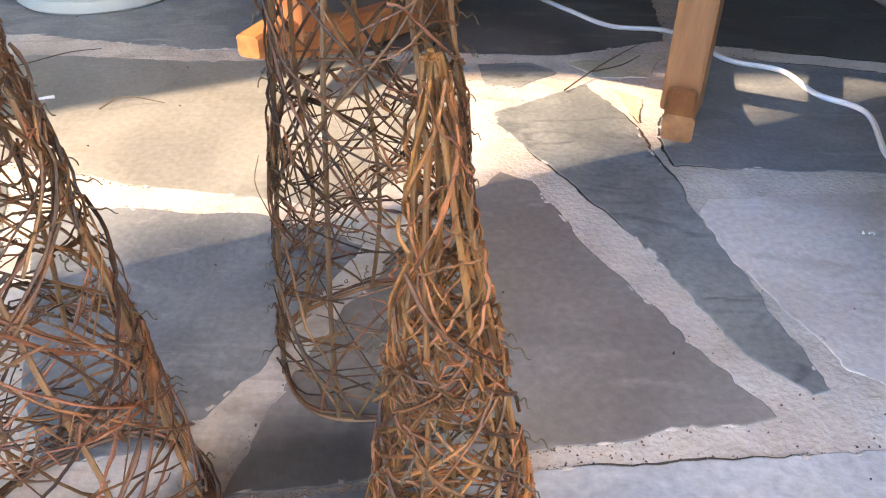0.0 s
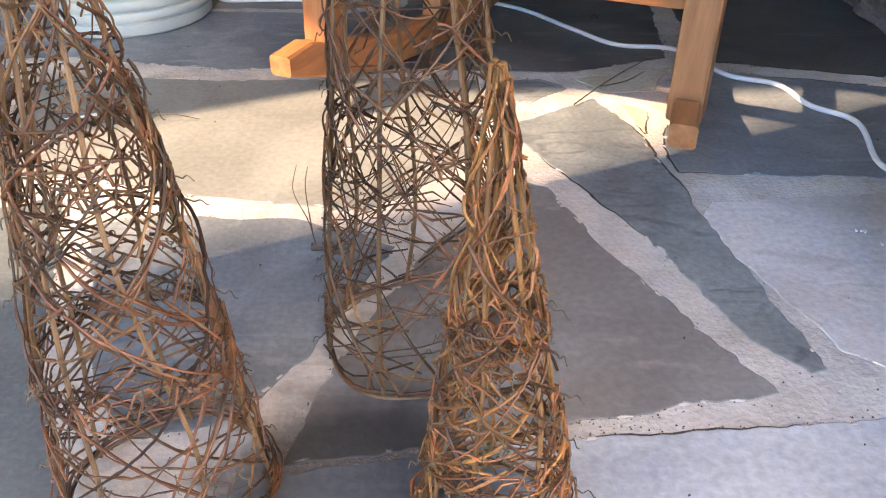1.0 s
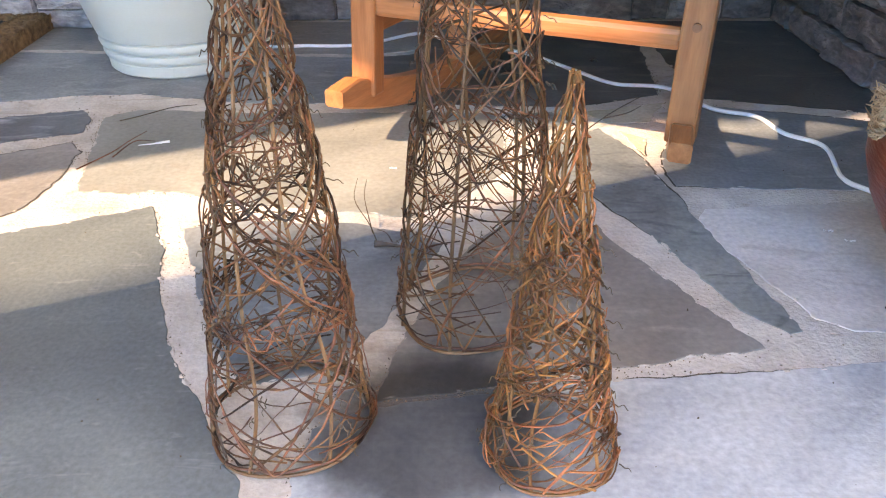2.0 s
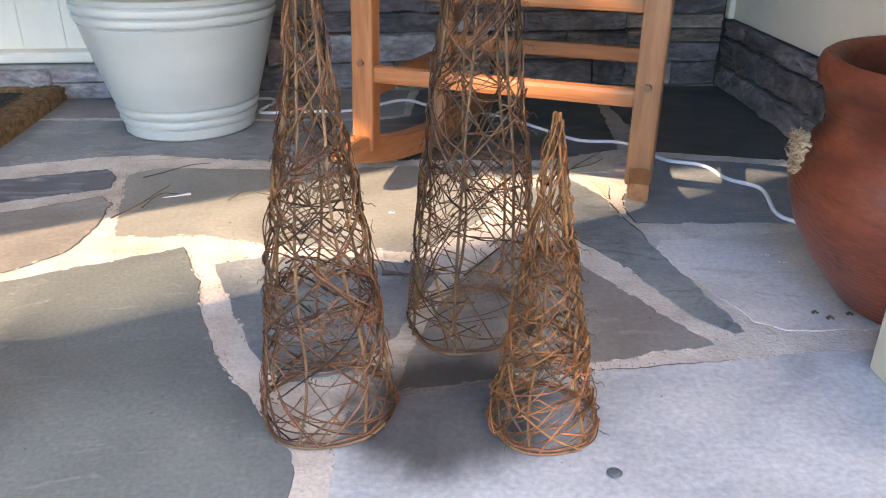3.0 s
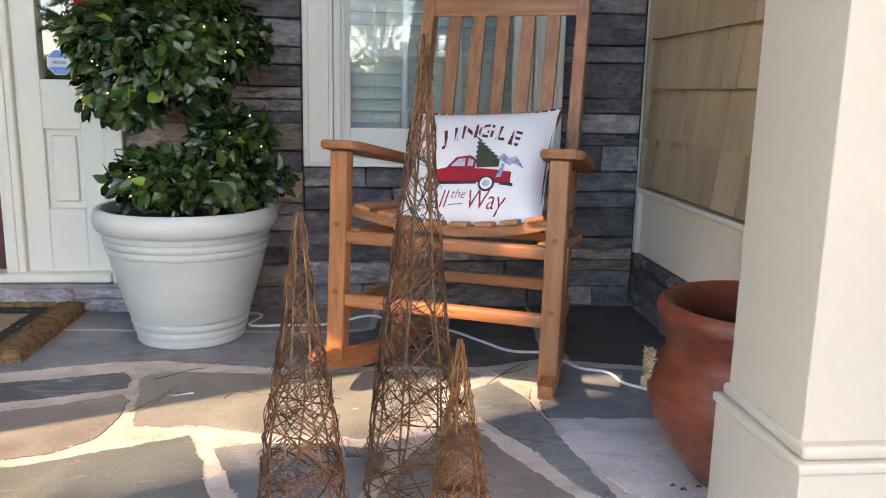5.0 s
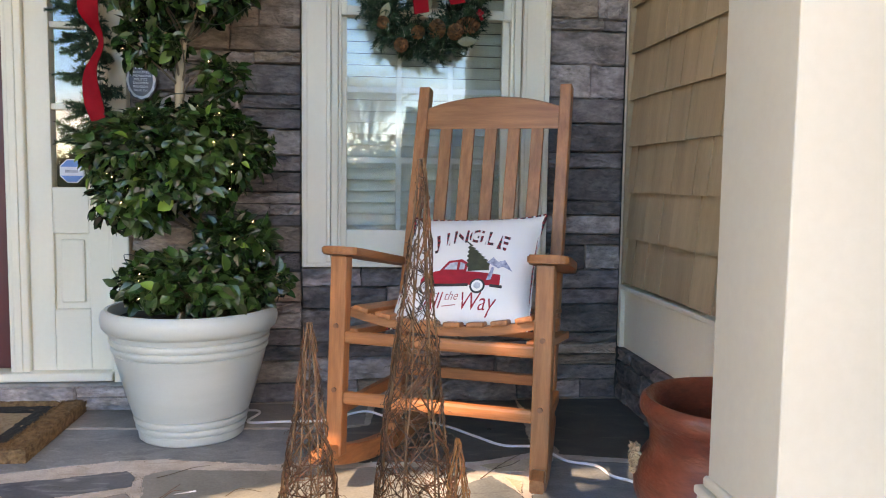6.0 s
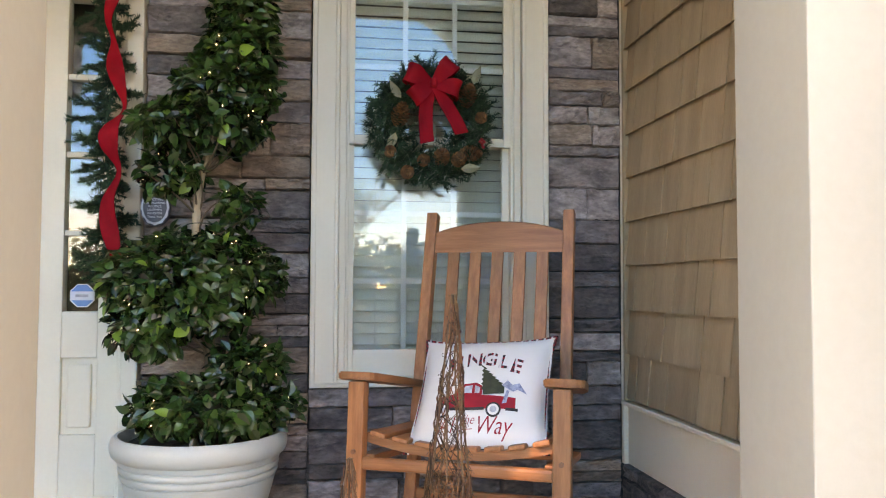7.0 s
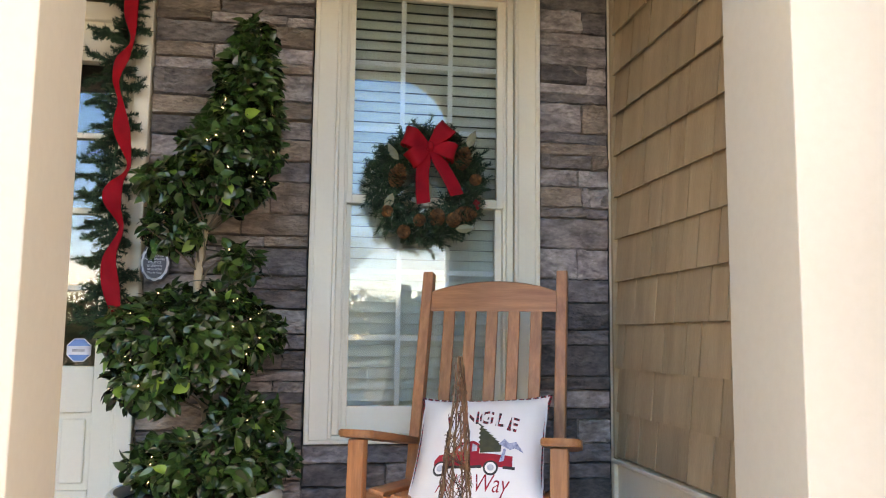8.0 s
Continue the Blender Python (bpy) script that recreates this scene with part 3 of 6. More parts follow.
# ---- stone facing: each stone a piece ----
def stone_mesh(seed):
    r = random.Random(seed)
    gx = (-0.5, -0.485, -0.33, -0.16, 0.0, 0.16, 0.33, 0.485, 0.5)
    gz = (-0.5, -0.455, -0.17, 0.17, 0.455, 0.5)
    nx, nz = len(gx) - 1, len(gz) - 1
    off = Vector((seed * 3.1, seed * 1.7, 0))
    v, f = [], []
    for j in range(nz + 1):
        for i in range(nx + 1):
            x, z = gx[i], gz[j]
            ex, ez = min(i, nx - i), min(j, nz - j)
            d = -0.5 + 0.34 * noise.noise(Vector((x * 3, z * 2.2, 0)) + off) + 0.22 * noise.noise(Vector((x * 9, z * 6, 5)) + off)
            if ex == 0 or ez == 0:
                d += 0.22
                x += 0.018 * noise.noise(Vector((z * 7, 3, i)) + off) * (ex == 0)
                z += 0.06 * noise.noise(Vector((x * 6, 9, j)) + off) * (ez == 0)
            v.append((x, d, z))
    w = nx + 1
    for j in range(nz):
        for i in range(nx):
            a = j * w + i
            f.append((a, a + 1, a + w + 1, a + w))
    ring = list(range(w)) + [j * w + nx for j in range(1, nz + 1)] + [nz * w + i for i in range(nx - 1, -1, -1)] + [j * w for j in range(nz - 1, 0, -1)]
    b = len(v)
    for k in ring:
        v.append((v[k][0], 0.6, v[k][2]))
    n = len(ring)
    for k in range(n):
        l = (k + 1) % n
        f.append((ring[l], ring[k], b + k, b + l))
    me = bpy.data.meshes.new("stone")
    me.from_pydata(v, [], f)
    return me


STONES = []
for k in range(10):
    me = stone_mesh(k + 1)
    me.materials.append(M["ledge_tan" if k in (2, 5, 8) else "ledge"])
    STONES.append(me)


# darker stone meshes; their colour carries the shade low on the walls
DARK_SHADE_STONES = []
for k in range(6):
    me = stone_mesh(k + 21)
    me.materials.append(M["ledge_dark_shade"])
    DARK_SHADE_STONES.append(me)


def lay_stones(parent, x0, x1, z0, z1, put, r, long=(0.16, 0.40), high=(0.042, 0.06, 0.075, 0.085, 0.095, 0.11, 0.125)):
    """Courses of ledgestones of uneven height over a rectangle; put(x, z, w, h) places one."""
    z = z0
    while z < z1 - 0.012:
        h = r.choice(high)
        if z1 - z - h < 0.035:
            h = z1 - z
        x = x0
        while x < x1 - 0.01:
            w = r.uniform(*long)
            if h < 0.06:
                w *= 1.15
            if x1 - x - w < 0.07:
                w = x1 - x
            if h > 0.085 and w > 0.2 and r.random() < 0.22:
                hh = h * r.uniform(0.4, 0.6)
                put(x + w / 2, z + hh / 2, w, hh)
                put(x + w / 2, z + hh + (h - hh) / 2, w, h - hh)
            else:
                put(x + w / 2, z + h / 2, w, h)
            x += w
        z += h


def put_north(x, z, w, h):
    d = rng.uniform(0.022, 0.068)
    # darker stones likelier below 1.2 m: the lower wall's shade put into colour
    share("stone", rng.choice(DARK_SHADE_STONES if rng.random() < (0.6 if z < 1.2 else 0.12) else STONES), wall_north, (x, HOUSE_Y + 0.012, z), (0, rng.uniform(-0.014, 0.014), rng.uniform(-0.02, 0.02)), (w - 0.003, d, h - 0.003))


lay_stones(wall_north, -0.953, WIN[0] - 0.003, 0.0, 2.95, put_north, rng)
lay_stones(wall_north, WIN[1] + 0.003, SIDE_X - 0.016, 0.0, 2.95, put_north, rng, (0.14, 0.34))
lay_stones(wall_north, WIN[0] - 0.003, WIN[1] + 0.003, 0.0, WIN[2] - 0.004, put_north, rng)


def put_east(y, z, w, h):
    share("stone", rng.choice(DARK_SHADE_STONES), wall_east, (SIDE_X + 0.005, y, z), (0, 0, -math.pi / 2), (w - 0.006, rng.uniform(0.04, 0.055), h - 0.006))


lay_stones(wall_east, 0.0, HOUSE_Y - 0.02, 0.0, 0.205, put_east, rng, (0.10, 0.24), (0.05, 0.07, 0.085))


def put_step(x, z, w, h):
    share("stone", rng.choice(STONES), step, (x, HOUSE_Y - 0.062, z), (0, 0, 0), (w - 0.003, rng.uniform(0.02, 0.035), h - 0.003))


lay_stones(step, -2.41, -0.905, 0.0, 0.088, put_step, rng, (0.22, 0.5), (0.09,))

# shingles and trim of the side wall
part("skirt_board", box(SIDE_X, SIDE_X + 0.03, -0.1, HOUSE_Y - 0.02, 0.208, 0.432, 0.003), M["cream"], wall_east)
part("skirt_cap", box(SIDE_X - 0.022, SIDE_X + 0.03, -0.1, HOUSE_Y - 0.02, 0.434, 0.452, 0.004), M["cream"], wall_east)
part("corner_trim", box(SIDE_X - 0.018, SIDE_X + 0.02, HOUSE_Y - 0.04, HOUSE_Y - 0.012, 0.208, 2.98, 0.003), M["cream"], wall_east)
part("corner_strip", box(SIDE_X - 0.020, SIDE_X + 0.018, HOUSE_Y - 0.058, HOUSE_Y - 0.041, 0.453, 2.98, 0.003), M["shingle"], wall_east)
shv = []
for x, z in ((-0.021, 0), (-0.003, 1.08), (0.005, 1.08), (-0.012, 0)):
    shv += [(x, -0.5, z), (x, 0.5, z)]
sh_me = bpy.data.meshes.new("shingle")
sh_me.from_pydata(shv, [], [(0, 2, 3, 1), (2, 4, 5, 3), (4, 6, 7, 5), (6, 0, 1, 7), (0, 6, 4, 2), (1, 3, 5, 7)])
sh_me.materials.append(M["shingle"])
EXPO = 0.1708
row = 0
z = 1.508 - 6 * EXPO - 0.02
while z < 2.95:
    y = HOUSE_Y - 0.058
    first = True
    while y > 0.0:
        w = rng.uniform(0.09, 0.24) if not first else rng.uniform(0.06, 0.2)
        first = False
        share("shingle", sh_me, wall_east, (SIDE_X + 0.006 + rng.uniform(-0.0015, 0.0015), y - w / 2, z + rng.uniform(-0.001, 0.001)), (0, 0, 0), (1, w - 0.0065, EXPO))
        y -= w
    z += EXPO

# ---- porch floor of flagstones ----
floor = part("floor", box(-2.3, SIDE_X + 0.02, -2.3, HOUSE_Y + 0.02, -0.32, -0.0015, 0), M["mortar"])
tagged(floor, "irregular flagstone porch floor with wide pale mortar joints", "floor", kind="structure")


EDGES = []


def flag(poly, mat, ztop=0.0):
    pts = []
    n = len(poly)
    for i in range(n):
        a, b = Vector((*poly[i], 0)), Vector((*poly[(i + 1) % n], 0))
        steps = max(1, int((b - a).length / 0.009))
        for k in range(steps):
            p = a.lerp(b, k / steps)
            q = p * 1.0
            q.x += 0.006 * noise.noise(p * 16) + 0.004 * noise.noise(p * 45) + 0.0025 * noise.noise(p * 140)
            q.y += 0.006 * noise.noise(p * 16 + Vector((9, 4, 2))) + 0.004 * noise.noise(p * 45 + Vector((3, 3, 3))) + 0.0025 * noise.noise(p * 140 + Vector((1, 7, 3)))
            pts.append(q)
    m = len(pts)
    area = sum(pts[i].x * pts[(i + 1) % m].y - pts[(i + 1) % m].x * pts[i].y for i in range(m))
    if area < 0:
        pts.reverse()
    inner = []
    for i in range(m):
        t = (pts[(i + 1) % m] - pts[i - 1]).normalized()
        inner.append(pts[i] + Vector((-t.y, t.x, 0)) * 0.0012)
    v = [(p.x, p.y, -0.02) for p in pts] + [(p.x, p.y, ztop - 0.0005) for p in pts] + [(p.x, p.y, ztop) for p in inner]
    f = [tuple(range(2 * m, 3 * m))]
    for i in range(m):
        j = (i + 1) % m
        f += [(i, j, m + j, m + i), (m + i, m + j, 2 * m + j, 2 * m + i)]
    part("flagstone", (v, f), M[mat], floor)
    EDGES.append(pts)


flag([(-.115, .565), (-.14, .47), (-.15, .425), (-.04, .44), (.11, .475), (.31, .51), (.285, .56), (.19, .74), (.135, .90), (.09, .93), (-.03, .755)], "slate_brown")
flag([(-.46, .815), (-.38, .835), (-.2, .825), (-.12, .795), (-.075, .76), (-.135, .60), (-.15, .56), (-.185, .505), (-.22, .47), (-.30, .455), (-.35, .52), (-.44, .75)], "slate_blue")
flag([(-.53, .885), (-.475, .75), (-.45, .65), (-.40, .52), (-.33, .40), (-.275, .31), (-.265, .2), (-.27, -.3), (-1.3, -.3), (-1.3, .6), (-.79, .775), (-.68, .825)], "slate_teal")
flag([(-.225, -.3), (-.225, .30), (-.215, .38), (-.15, .415), (-.04, .432), (.12, .455), (.5, .485), (.62, .49), (.87, .47), (.87, -.3)], "slate_pale")
flag([(-.74, 1.275), (-.68, 1.315), (-.42, 1.29), (-.1, 1.295), (.045, 1.28), (.05, 1.03), (-.02, .93), (-.11, .845), (-.2, .86), (-.39, .895), (-.51, .94), (-.6, .935), (-.67, .94), (-.70, 1.07)], "slate_olive")
flag([(.09, 1.10), (.235, 1.205), (.28, 1.10), (.305, .95), (.325, .81), (.37, .545), (.35, .54), (.305, .59), (.26, .73), (.17, .92), (.09, 1.065)], "slate_green")
flag([(.07, 1.28), (.15, 1.29), (.20, 1.25), (.13, 1.19), (.075, 1.205)], "slate_green")
flag([(.275, 1.19), (.318, 1.15), (.295, 1.07)], "sandstone")
flag([(.32, .945), (.315, 1.03), (.36, 1.16), (.45, 1.33), (.72, 1.25), (.87, 1.2), (.87, .93), (.6, .93)], "slate_blue")
flag([(.345, .865), (.56, .885), (.87, .89), (.87, .53), (.6, .535), (.43, .545), (.39, .575), (.38, .62), (.335, .74), (.325, .83)], "slate_mauve")
flag([(-.98, 1.265), (-.8, 1.315), (-.765, 1.26), (-.755, 1.195), (-.92, 1.135), (-1.3, 1.04), (-1.3, 1.2)], "slate_dark")
flag([(-.9, 1.075), (-.755, 1.145), (-.725, 1.10), (-.72, .96), (-.74, .87), (-.79, .815), (-1.3, .64), (-1.3, .96)], "slate_brown")
flag([(-1.3, 1.27), (-1.0, 1.36), (-.84, 1.40), (-.72, 1.41), (-.42, 1.34), (-.28, 1.35), (-.25, 1.66), (-.9, 1.70), (-1.3, 1.73)], "slate_blue")
flag([(-1.3, 1.755), (-.9, 1.725), (-.25, 1.685), (-.12, 1.72), (-.1, 1.985), (-1.3, 1.985)], "slate_brown")
# back corner and under-chair stones: near-black colour stands in for shade there
flag([(-.25, 1.345), (.06, 1.33), (.2, 1.32), (.40, 1.39), (.465, 1.985), (-.07, 1.985), (-.10, 1.70), (-.22, 1.66)], "slate_shade")
flag([(.48, 1.37), (.87, 1.26), (.87, 1.985), (.472, 1.985)], "slate_shade")
flag([(.22, 1.285), (.40, 1.345), (.34, 1.23), (.26, 1.23)], "sandstone")
flag([(-2.28, -.3), (-1.33, -.3), (-1.33, 1.985), (-2.28, 1.985)], "slate_brown")
flag([(-2.28, -2.28), (-.3, -2.28), (-.3, -.33), (-2.28, -.33)], "slate_blue")
flag([(-.27, -2.28), (.87, -2.28), (.87, -.33), (-.27, -.33)], "slate_brown")

# mortar smeared over the stones' edges, and brown grit swept into the joints
gr = random.Random(77)
smear, grit = ([], []), ([], [])
for pts in EDGES:
    m = len(pts)
    for i in range(m):
        p = pts[i]
        if not (-1.2 < p.x < 0.86 and 0.1 < p.y < 1.6):
            continue
        t = (pts[(i + 1) % m] - pts[i - 1]).normalized()
        inward = Vector((-t.y, t.x, 0))
        if gr.random() < 0.13 and noise.noise(p * 5) > -0.25:
            c = p + inward * gr.uniform(-0.001, 0.003)
            a, b = gr.uniform(0.003, 0.011), gr.uniform(0.0015, 0.0045)
            k0 = len(smear[0])
            smear[0].append((c.x, c.y, gr.uniform(0.0007, 0.0013)))
            for k in range(9):
                an = 2 * math.pi * k / 9
                e = c + t * a * math.cos(an) * gr.uniform(0.6, 1.25) + inward * b * math.sin(an) * gr.uniform(0.5, 1.3)
                smear[0].append((e.x, e.y, -0.0003))
            smear[1].extend((k0, k0 + 1 + k, k0 + 1 + (k + 1) % 9) for k in range(9))
        dirty = noise.noise(p * 3.1 + Vector((4, 8, 1)))
        for _ in range(int(max(0, 1 + 9 * dirty))):
            c = p - inward * abs(gr.gauss(0, 0.006)) + t * gr.uniform(-0.006, 0.006) + inward * 0.002
            s_ = gr.choice((0.0005, 0.0007, 0.001, 0.0014))
            k0 = len(grit[0])
            for dx, dy, dz in ((-1, -0.7, 0), (1, -0.6, 0), (0.1, 1, 0), (0, 0, 1.1)):
                grit[0].append((c.x + s_ * dx * gr.uniform(0.6, 1.4), c.y + s_ * dy * gr.uniform(0.6, 1.4), -0.0012 + s_ * dz))
            grit[1].extend(((k0, k0 + 1, k0 + 3), (k0 + 1, k0 + 2, k0 + 3), (k0 + 2, k0, k0 + 3)))
cracks = ([], [])
for pts in EDGES:                      # open dark cracks along stretches of the stones' edges
    m = len(pts)
    for i in range(m):
        p, q = pts[i], pts[(i + 1) % m]
        if not (-1.25 < p.x < 0.86 and 0.1 < p.y < 1.75):
            continue
        g = noise.noise(p * 2.3 + Vector((2, 5, 9)))
        if pts is EDGES[11] and p.x > -1.15 and p.y < 1.15:
            g = max(g, 0.42)
        if g < 0.29 or pts is EDGES[0]:
            continue
        t = (q - p).normalized()
        outw = Vector((t.y, -t.x, 0))
        w0 = (g - 0.24) * 0.016 * (0.6 + 0.8 * abs(noise.noise(p * 60)))
        w1 = (g - 0.24) * 0.016 * (0.6 + 0.8 * abs(noise.noise(q * 60)))
        k0 = len(cracks[0])
        for c in (p - outw * 0.0008, p + outw * w0, q + outw * w1, q - outw * 0.0008):
            cracks[0].append((c.x, c.y, -0.0006))
        cracks[1].append((k0, k0 + 1, k0 + 2, k0 + 3))
tagged(part("joint_cracks", cracks, M["crack"], floor, "dark open cracks beside the mortar"), kind="stuff")
tagged(part("mortar_smears", smear, M["mortar"], floor, "pale mortar smeared over stone edges"), kind="stuff")
tagged(part("joint_grit", grit, M["grit"], floor, "brown grit in the joints"), kind="stuff")

# ---- rocking chair ----
chair = thing("rocking_chair", (0.055, 1.075, 0), -24, "stained slatted wooden rocking chair with wide flat arms", "chair")


def rocker_z(y):
    return (y - 0.34) ** 2 / 2.4


def rocker(x):
    n = 26
    v, f = [], []
    for i in range(n + 1):
        y = -0.10 + 0.725 * i / n
        zb = rocker_z(y)
        h = 0.058 * min(1, 0.55 + 6 * min(i, n - i) / n)
        for dx, dz in ((-0.018, 0.004), (-0.014, 0), (0.014, 0), (0.018, 0.004), (0.018, h - 0.004), (0.014, h), (-0.014, h), (-0.018, h - 0.004)):
            v.append((x * (1 - 0.45 * y) + dx, y, zb + dz))
    for i in range(n):
        for k in range(8):
            l = (k + 1) % 8
            f.append((i * 8 + k, i * 8 + l, (i + 1) * 8 + l, (i + 1) * 8 + k))
    f += [tuple(range(7, -1, -1)), tuple(n * 8 + k for k in range(8))]
    return v, f


def post_y(z):
    return -0.022 + 0.065 * (z - 0.05)


def plug(at, parent, axis="y"):
    bm = bmesh.new()
    bmesh.ops.create_cone(bm, cap_ends=True, segments=20, radius1=0.0068, radius2=0.0068, depth=0.006)
    bmesh.ops.rotate(bm, matrix=Matrix.Rotation(math.pi / 2, 3, "X"), verts=bm.verts)
    bmesh.ops.translate(bm, vec=at, verts=bm.verts)
    part("bolt_plug", bm, M["endgrain"], parent, "dark round wooden plug")


def arm(s):
    """A flat arm with rounded front, wider towards the front."""
    pts = []
    for u in [k / 10 for k in range(11)]:
        a = math.pi * u
        pts.append((-0.056 * math.cos(a), 0.05 - 0.040 * math.sin(a) ** 0.6))
    pts += [(0.056, 0.30), (0.035, 0.52), (-0.030, 0.52), (-0.045, 0.30)]
    v = []
    for top in (0, 1):
        for x, y in pts:
            v.append((s * (0.292 - 0.075 * y + x), y, 0.628 + 0.022 * top - 0.16 * (y - 0.05)))
    n = len(pts)
    bm = bmesh.new()
    vs = [bm.verts.new(q) for q in v]
    bm.faces.new(vs[:n][::-1])
    bm.faces.new(vs[n:])
    for k in range(n):
        l = (k + 1) % n
        bm.faces.new((vs[k], vs[l], vs[n + l], vs[n + k]))
    bmesh.ops.recalc_face_normals(bm, faces=bm.faces[:])
    bmesh.ops.bevel(bm, geom=[e for e in bm.edges if abs(e.verts[0].co.z - e.verts[1].co.z) < 0.012 and len(e.link_faces) == 2 and e.calc_face_angle(0) > 1], offset=0.004, segments=2, affect="EDGES")
    return bm


def back_y(z):
    return 0.335 + 0.245 * (z - 0.06)


for s in (-1, 1):
    rk = part("rocker", rocker(s * 0.286), M["wood_y"], chair)
    p0, p1 = (s * 0.286, post_y(0.08) + 0.024, 0.075), (s * 0.286, post_y(0.627) + 0.024, 0.627)
    fp = part("front_post", beam(p0, p1, 0.042, 0.048, 0.005, (1, 0, 0)), M["wood_z"], chair)
    for zc in (0.438, 0.262):
        plug((s * 0.286, post_y(zc) - 0.002, zc), chair)
    part("back_post", beam((s * 0.243, back_y(0.05), 0.045), (s * 0.236, back_y(1.14), 1.145), 0.044, 0.037, 0.004, (1, 0, 0)), M["wood_z"], chair)
    part("arm", arm(s), M["wood_y"], chair)
    part("side_rail", beam((s * 0.262, 0.04, 0.415), (s * 0.262, 0.44, 0.375), 0.05, 0.022, 0.003, (0, 0, 1)), M["wood_y"], chair)
    part("side_stretcher", beam((s * 0.286, 0.03, 0.20), (s * 0.262, 0.37, 0.20), 0.022, 0.036, 0.004, (0, 0, 1)), M["wood_y"], chair)
# stretchers
part("front_stretcher", beam((-0.268, 0.020, 0.405), (0.268, 0.020, 0.405), 0.024, 0.034, 0.009), M["wood_x"], chair)
part("front_stretcher", beam((-0.268, 0.010, 0.238), (0.268, 0.010, 0.238), 0.024, 0.036, 0.010), M["wood_x"], chair)
part("rear_stretcher", beam((-0.24, back_y(0.24), 0.24), (0.24, back_y(0.24), 0.24), 0.022, 0.034, 0.005), M["wood_x"], chair)
part("rear_stretcher", beam((-0.24, back_y(0.39), 0.385), (0.24, back_y(0.39), 0.385), 0.022, 0.05, 0.005), M["wood_x"], chair)


def dish(x):
    return 0.032 * (x / 0.25) ** 2


# dished seat rail, front to back slats
def seat_rail(y, zc):
    v, f = [], []
    n = 16
    for i in range(n + 1):
        x = -0.265 + 0.53 * i / n
        for dy, dz in ((-0.011, -0.012), (0.011, -0.012), (0.011, 0.013), (-0.011, 0.013)):
            v.append((x, y + dy, zc + dish(x) + dz))
    for i in range(n):
        for k in range(4):
            l = (k + 1) % 4
            f.append((i * 4 + k, (i + 1) * 4 + k, (i + 1) * 4 + l, i * 4 + l))
    f += [(0, 1, 2, 3), tuple(n * 4 + k for k in (3, 2, 1, 0))]
    return v, f


part("seat_rail", seat_rail(0.062, 0.434), M["wood_x"], chair)
part("seat_rail", seat_rail(0.40, 0.385), M["wood_x"], chair)
for k in range(8):
    x = -0.229 + 0.4585 * k / 7
    dz = dish(x)
    bm = beam((x, 0.035, 0.455 + dz), (x, 0.46, 0.413 + dz), 0.047, 0.014, 0.004)
    bmesh.ops.rotate(bm, cent=(x, 0.2, 0.45 + dz), matrix=Matrix.Rotation(-math.atan(2 * 0.032 * x / 0.0625), 3, "Y"), verts=bm.verts)
    part("seat_slat", bm, M["wood_y"], chair)
for k in range(5):
    x = -0.152 + 0.076 * k
    part("back_slat", beam((x, back_y(0.41) - 0.004, 0.40), (x, back_y(1.012) - 0.004, 1.012), 0.014, 0.040, 0.003, (1, 0, 0)), M["wood_z"], chair)


def crest():
    n = 24
    v, f = [], []
    for i in range(n + 1):
        x = -0.222 + 0.444 * i / n
        u = x / 0.222
        zt = 1.078 + 0.036 * max(0.0, 1 - abs(u) ** 2.2)
        for dy, z in ((-0.010, 1.008), (0.010, 1.008), (0.010, zt - 0.004), (0.004, zt), (-0.004, zt), (-0.010, zt - 0.004)):
            v.append((x, back_y(z) - 0.004 + dy, z))
    for i in range(n):
        for k in range(6):
            l = (k + 1) % 6
            f.append((i * 6 + k, (i + 1) * 6 + k, (i + 1) * 6 + l, i * 6 + l))
    f += [tuple(range(6)), tuple(n * 6 + k for k in reversed(range(6)))]
    return v, f


part("crest_rail", crest(), M["wood_x"], chair)

# ---- pillow ----
PM = pose(0.055, 1.075, 0, 0, 0, -24) @ pose(0.041, 0.074, 0.439, -42, -3.0, 0)
pillow = new("pillow")
pillow.empty_display_size = 0.05
pillow.matrix_world = PM
tagged(pillow, "white canvas pillow printed with a red truck, plaid backed", "pillow")
PW, PH, PT = 0.197, 0.193, 0.056
PRINT = (0.07, -0.17)                     # where the print sits on the face


def pil(u, v, front=1, lift=0.0):
    """A point of the pillow's face; u and v run from -1 to 1."""
    x = PW * u * (1 - 0.06 * (1 - v * v))
    z = PH * v * (1 - 0.05 * (1 - u * u)) + PH
    t = PT * max(0.0, (1 - u ** 4) * (1 - v ** 4)) ** 0.75
    e = (abs(u) * abs(v)) ** 6
    x, z = x * (1 + 0.035 * e), z + 0.010 * e * (1 if v > 0 else -0.3)
    t += 0.004 * noise.noise(Vector((u * 2.5, v * 2.5, 3))) * (1 - u * u) * (1 - v * v)
    return Vector((x, -front * t - lift * front, z))


def pillow_side(front):
    n = 28
    v, f = [], []
    for j in range(n + 1):
        for i in range(n + 1):
            v.append(tuple(pil(2 * i / n - 1, 2 * j / n - 1, front)))
    for j in range(n):
        for i in range(n):
            a = j * (n + 1) + i
            q = (a, a + 1, a + n + 2, a + n + 1)
            f.append(q if front > 0 else q[::-1])
    return v, f


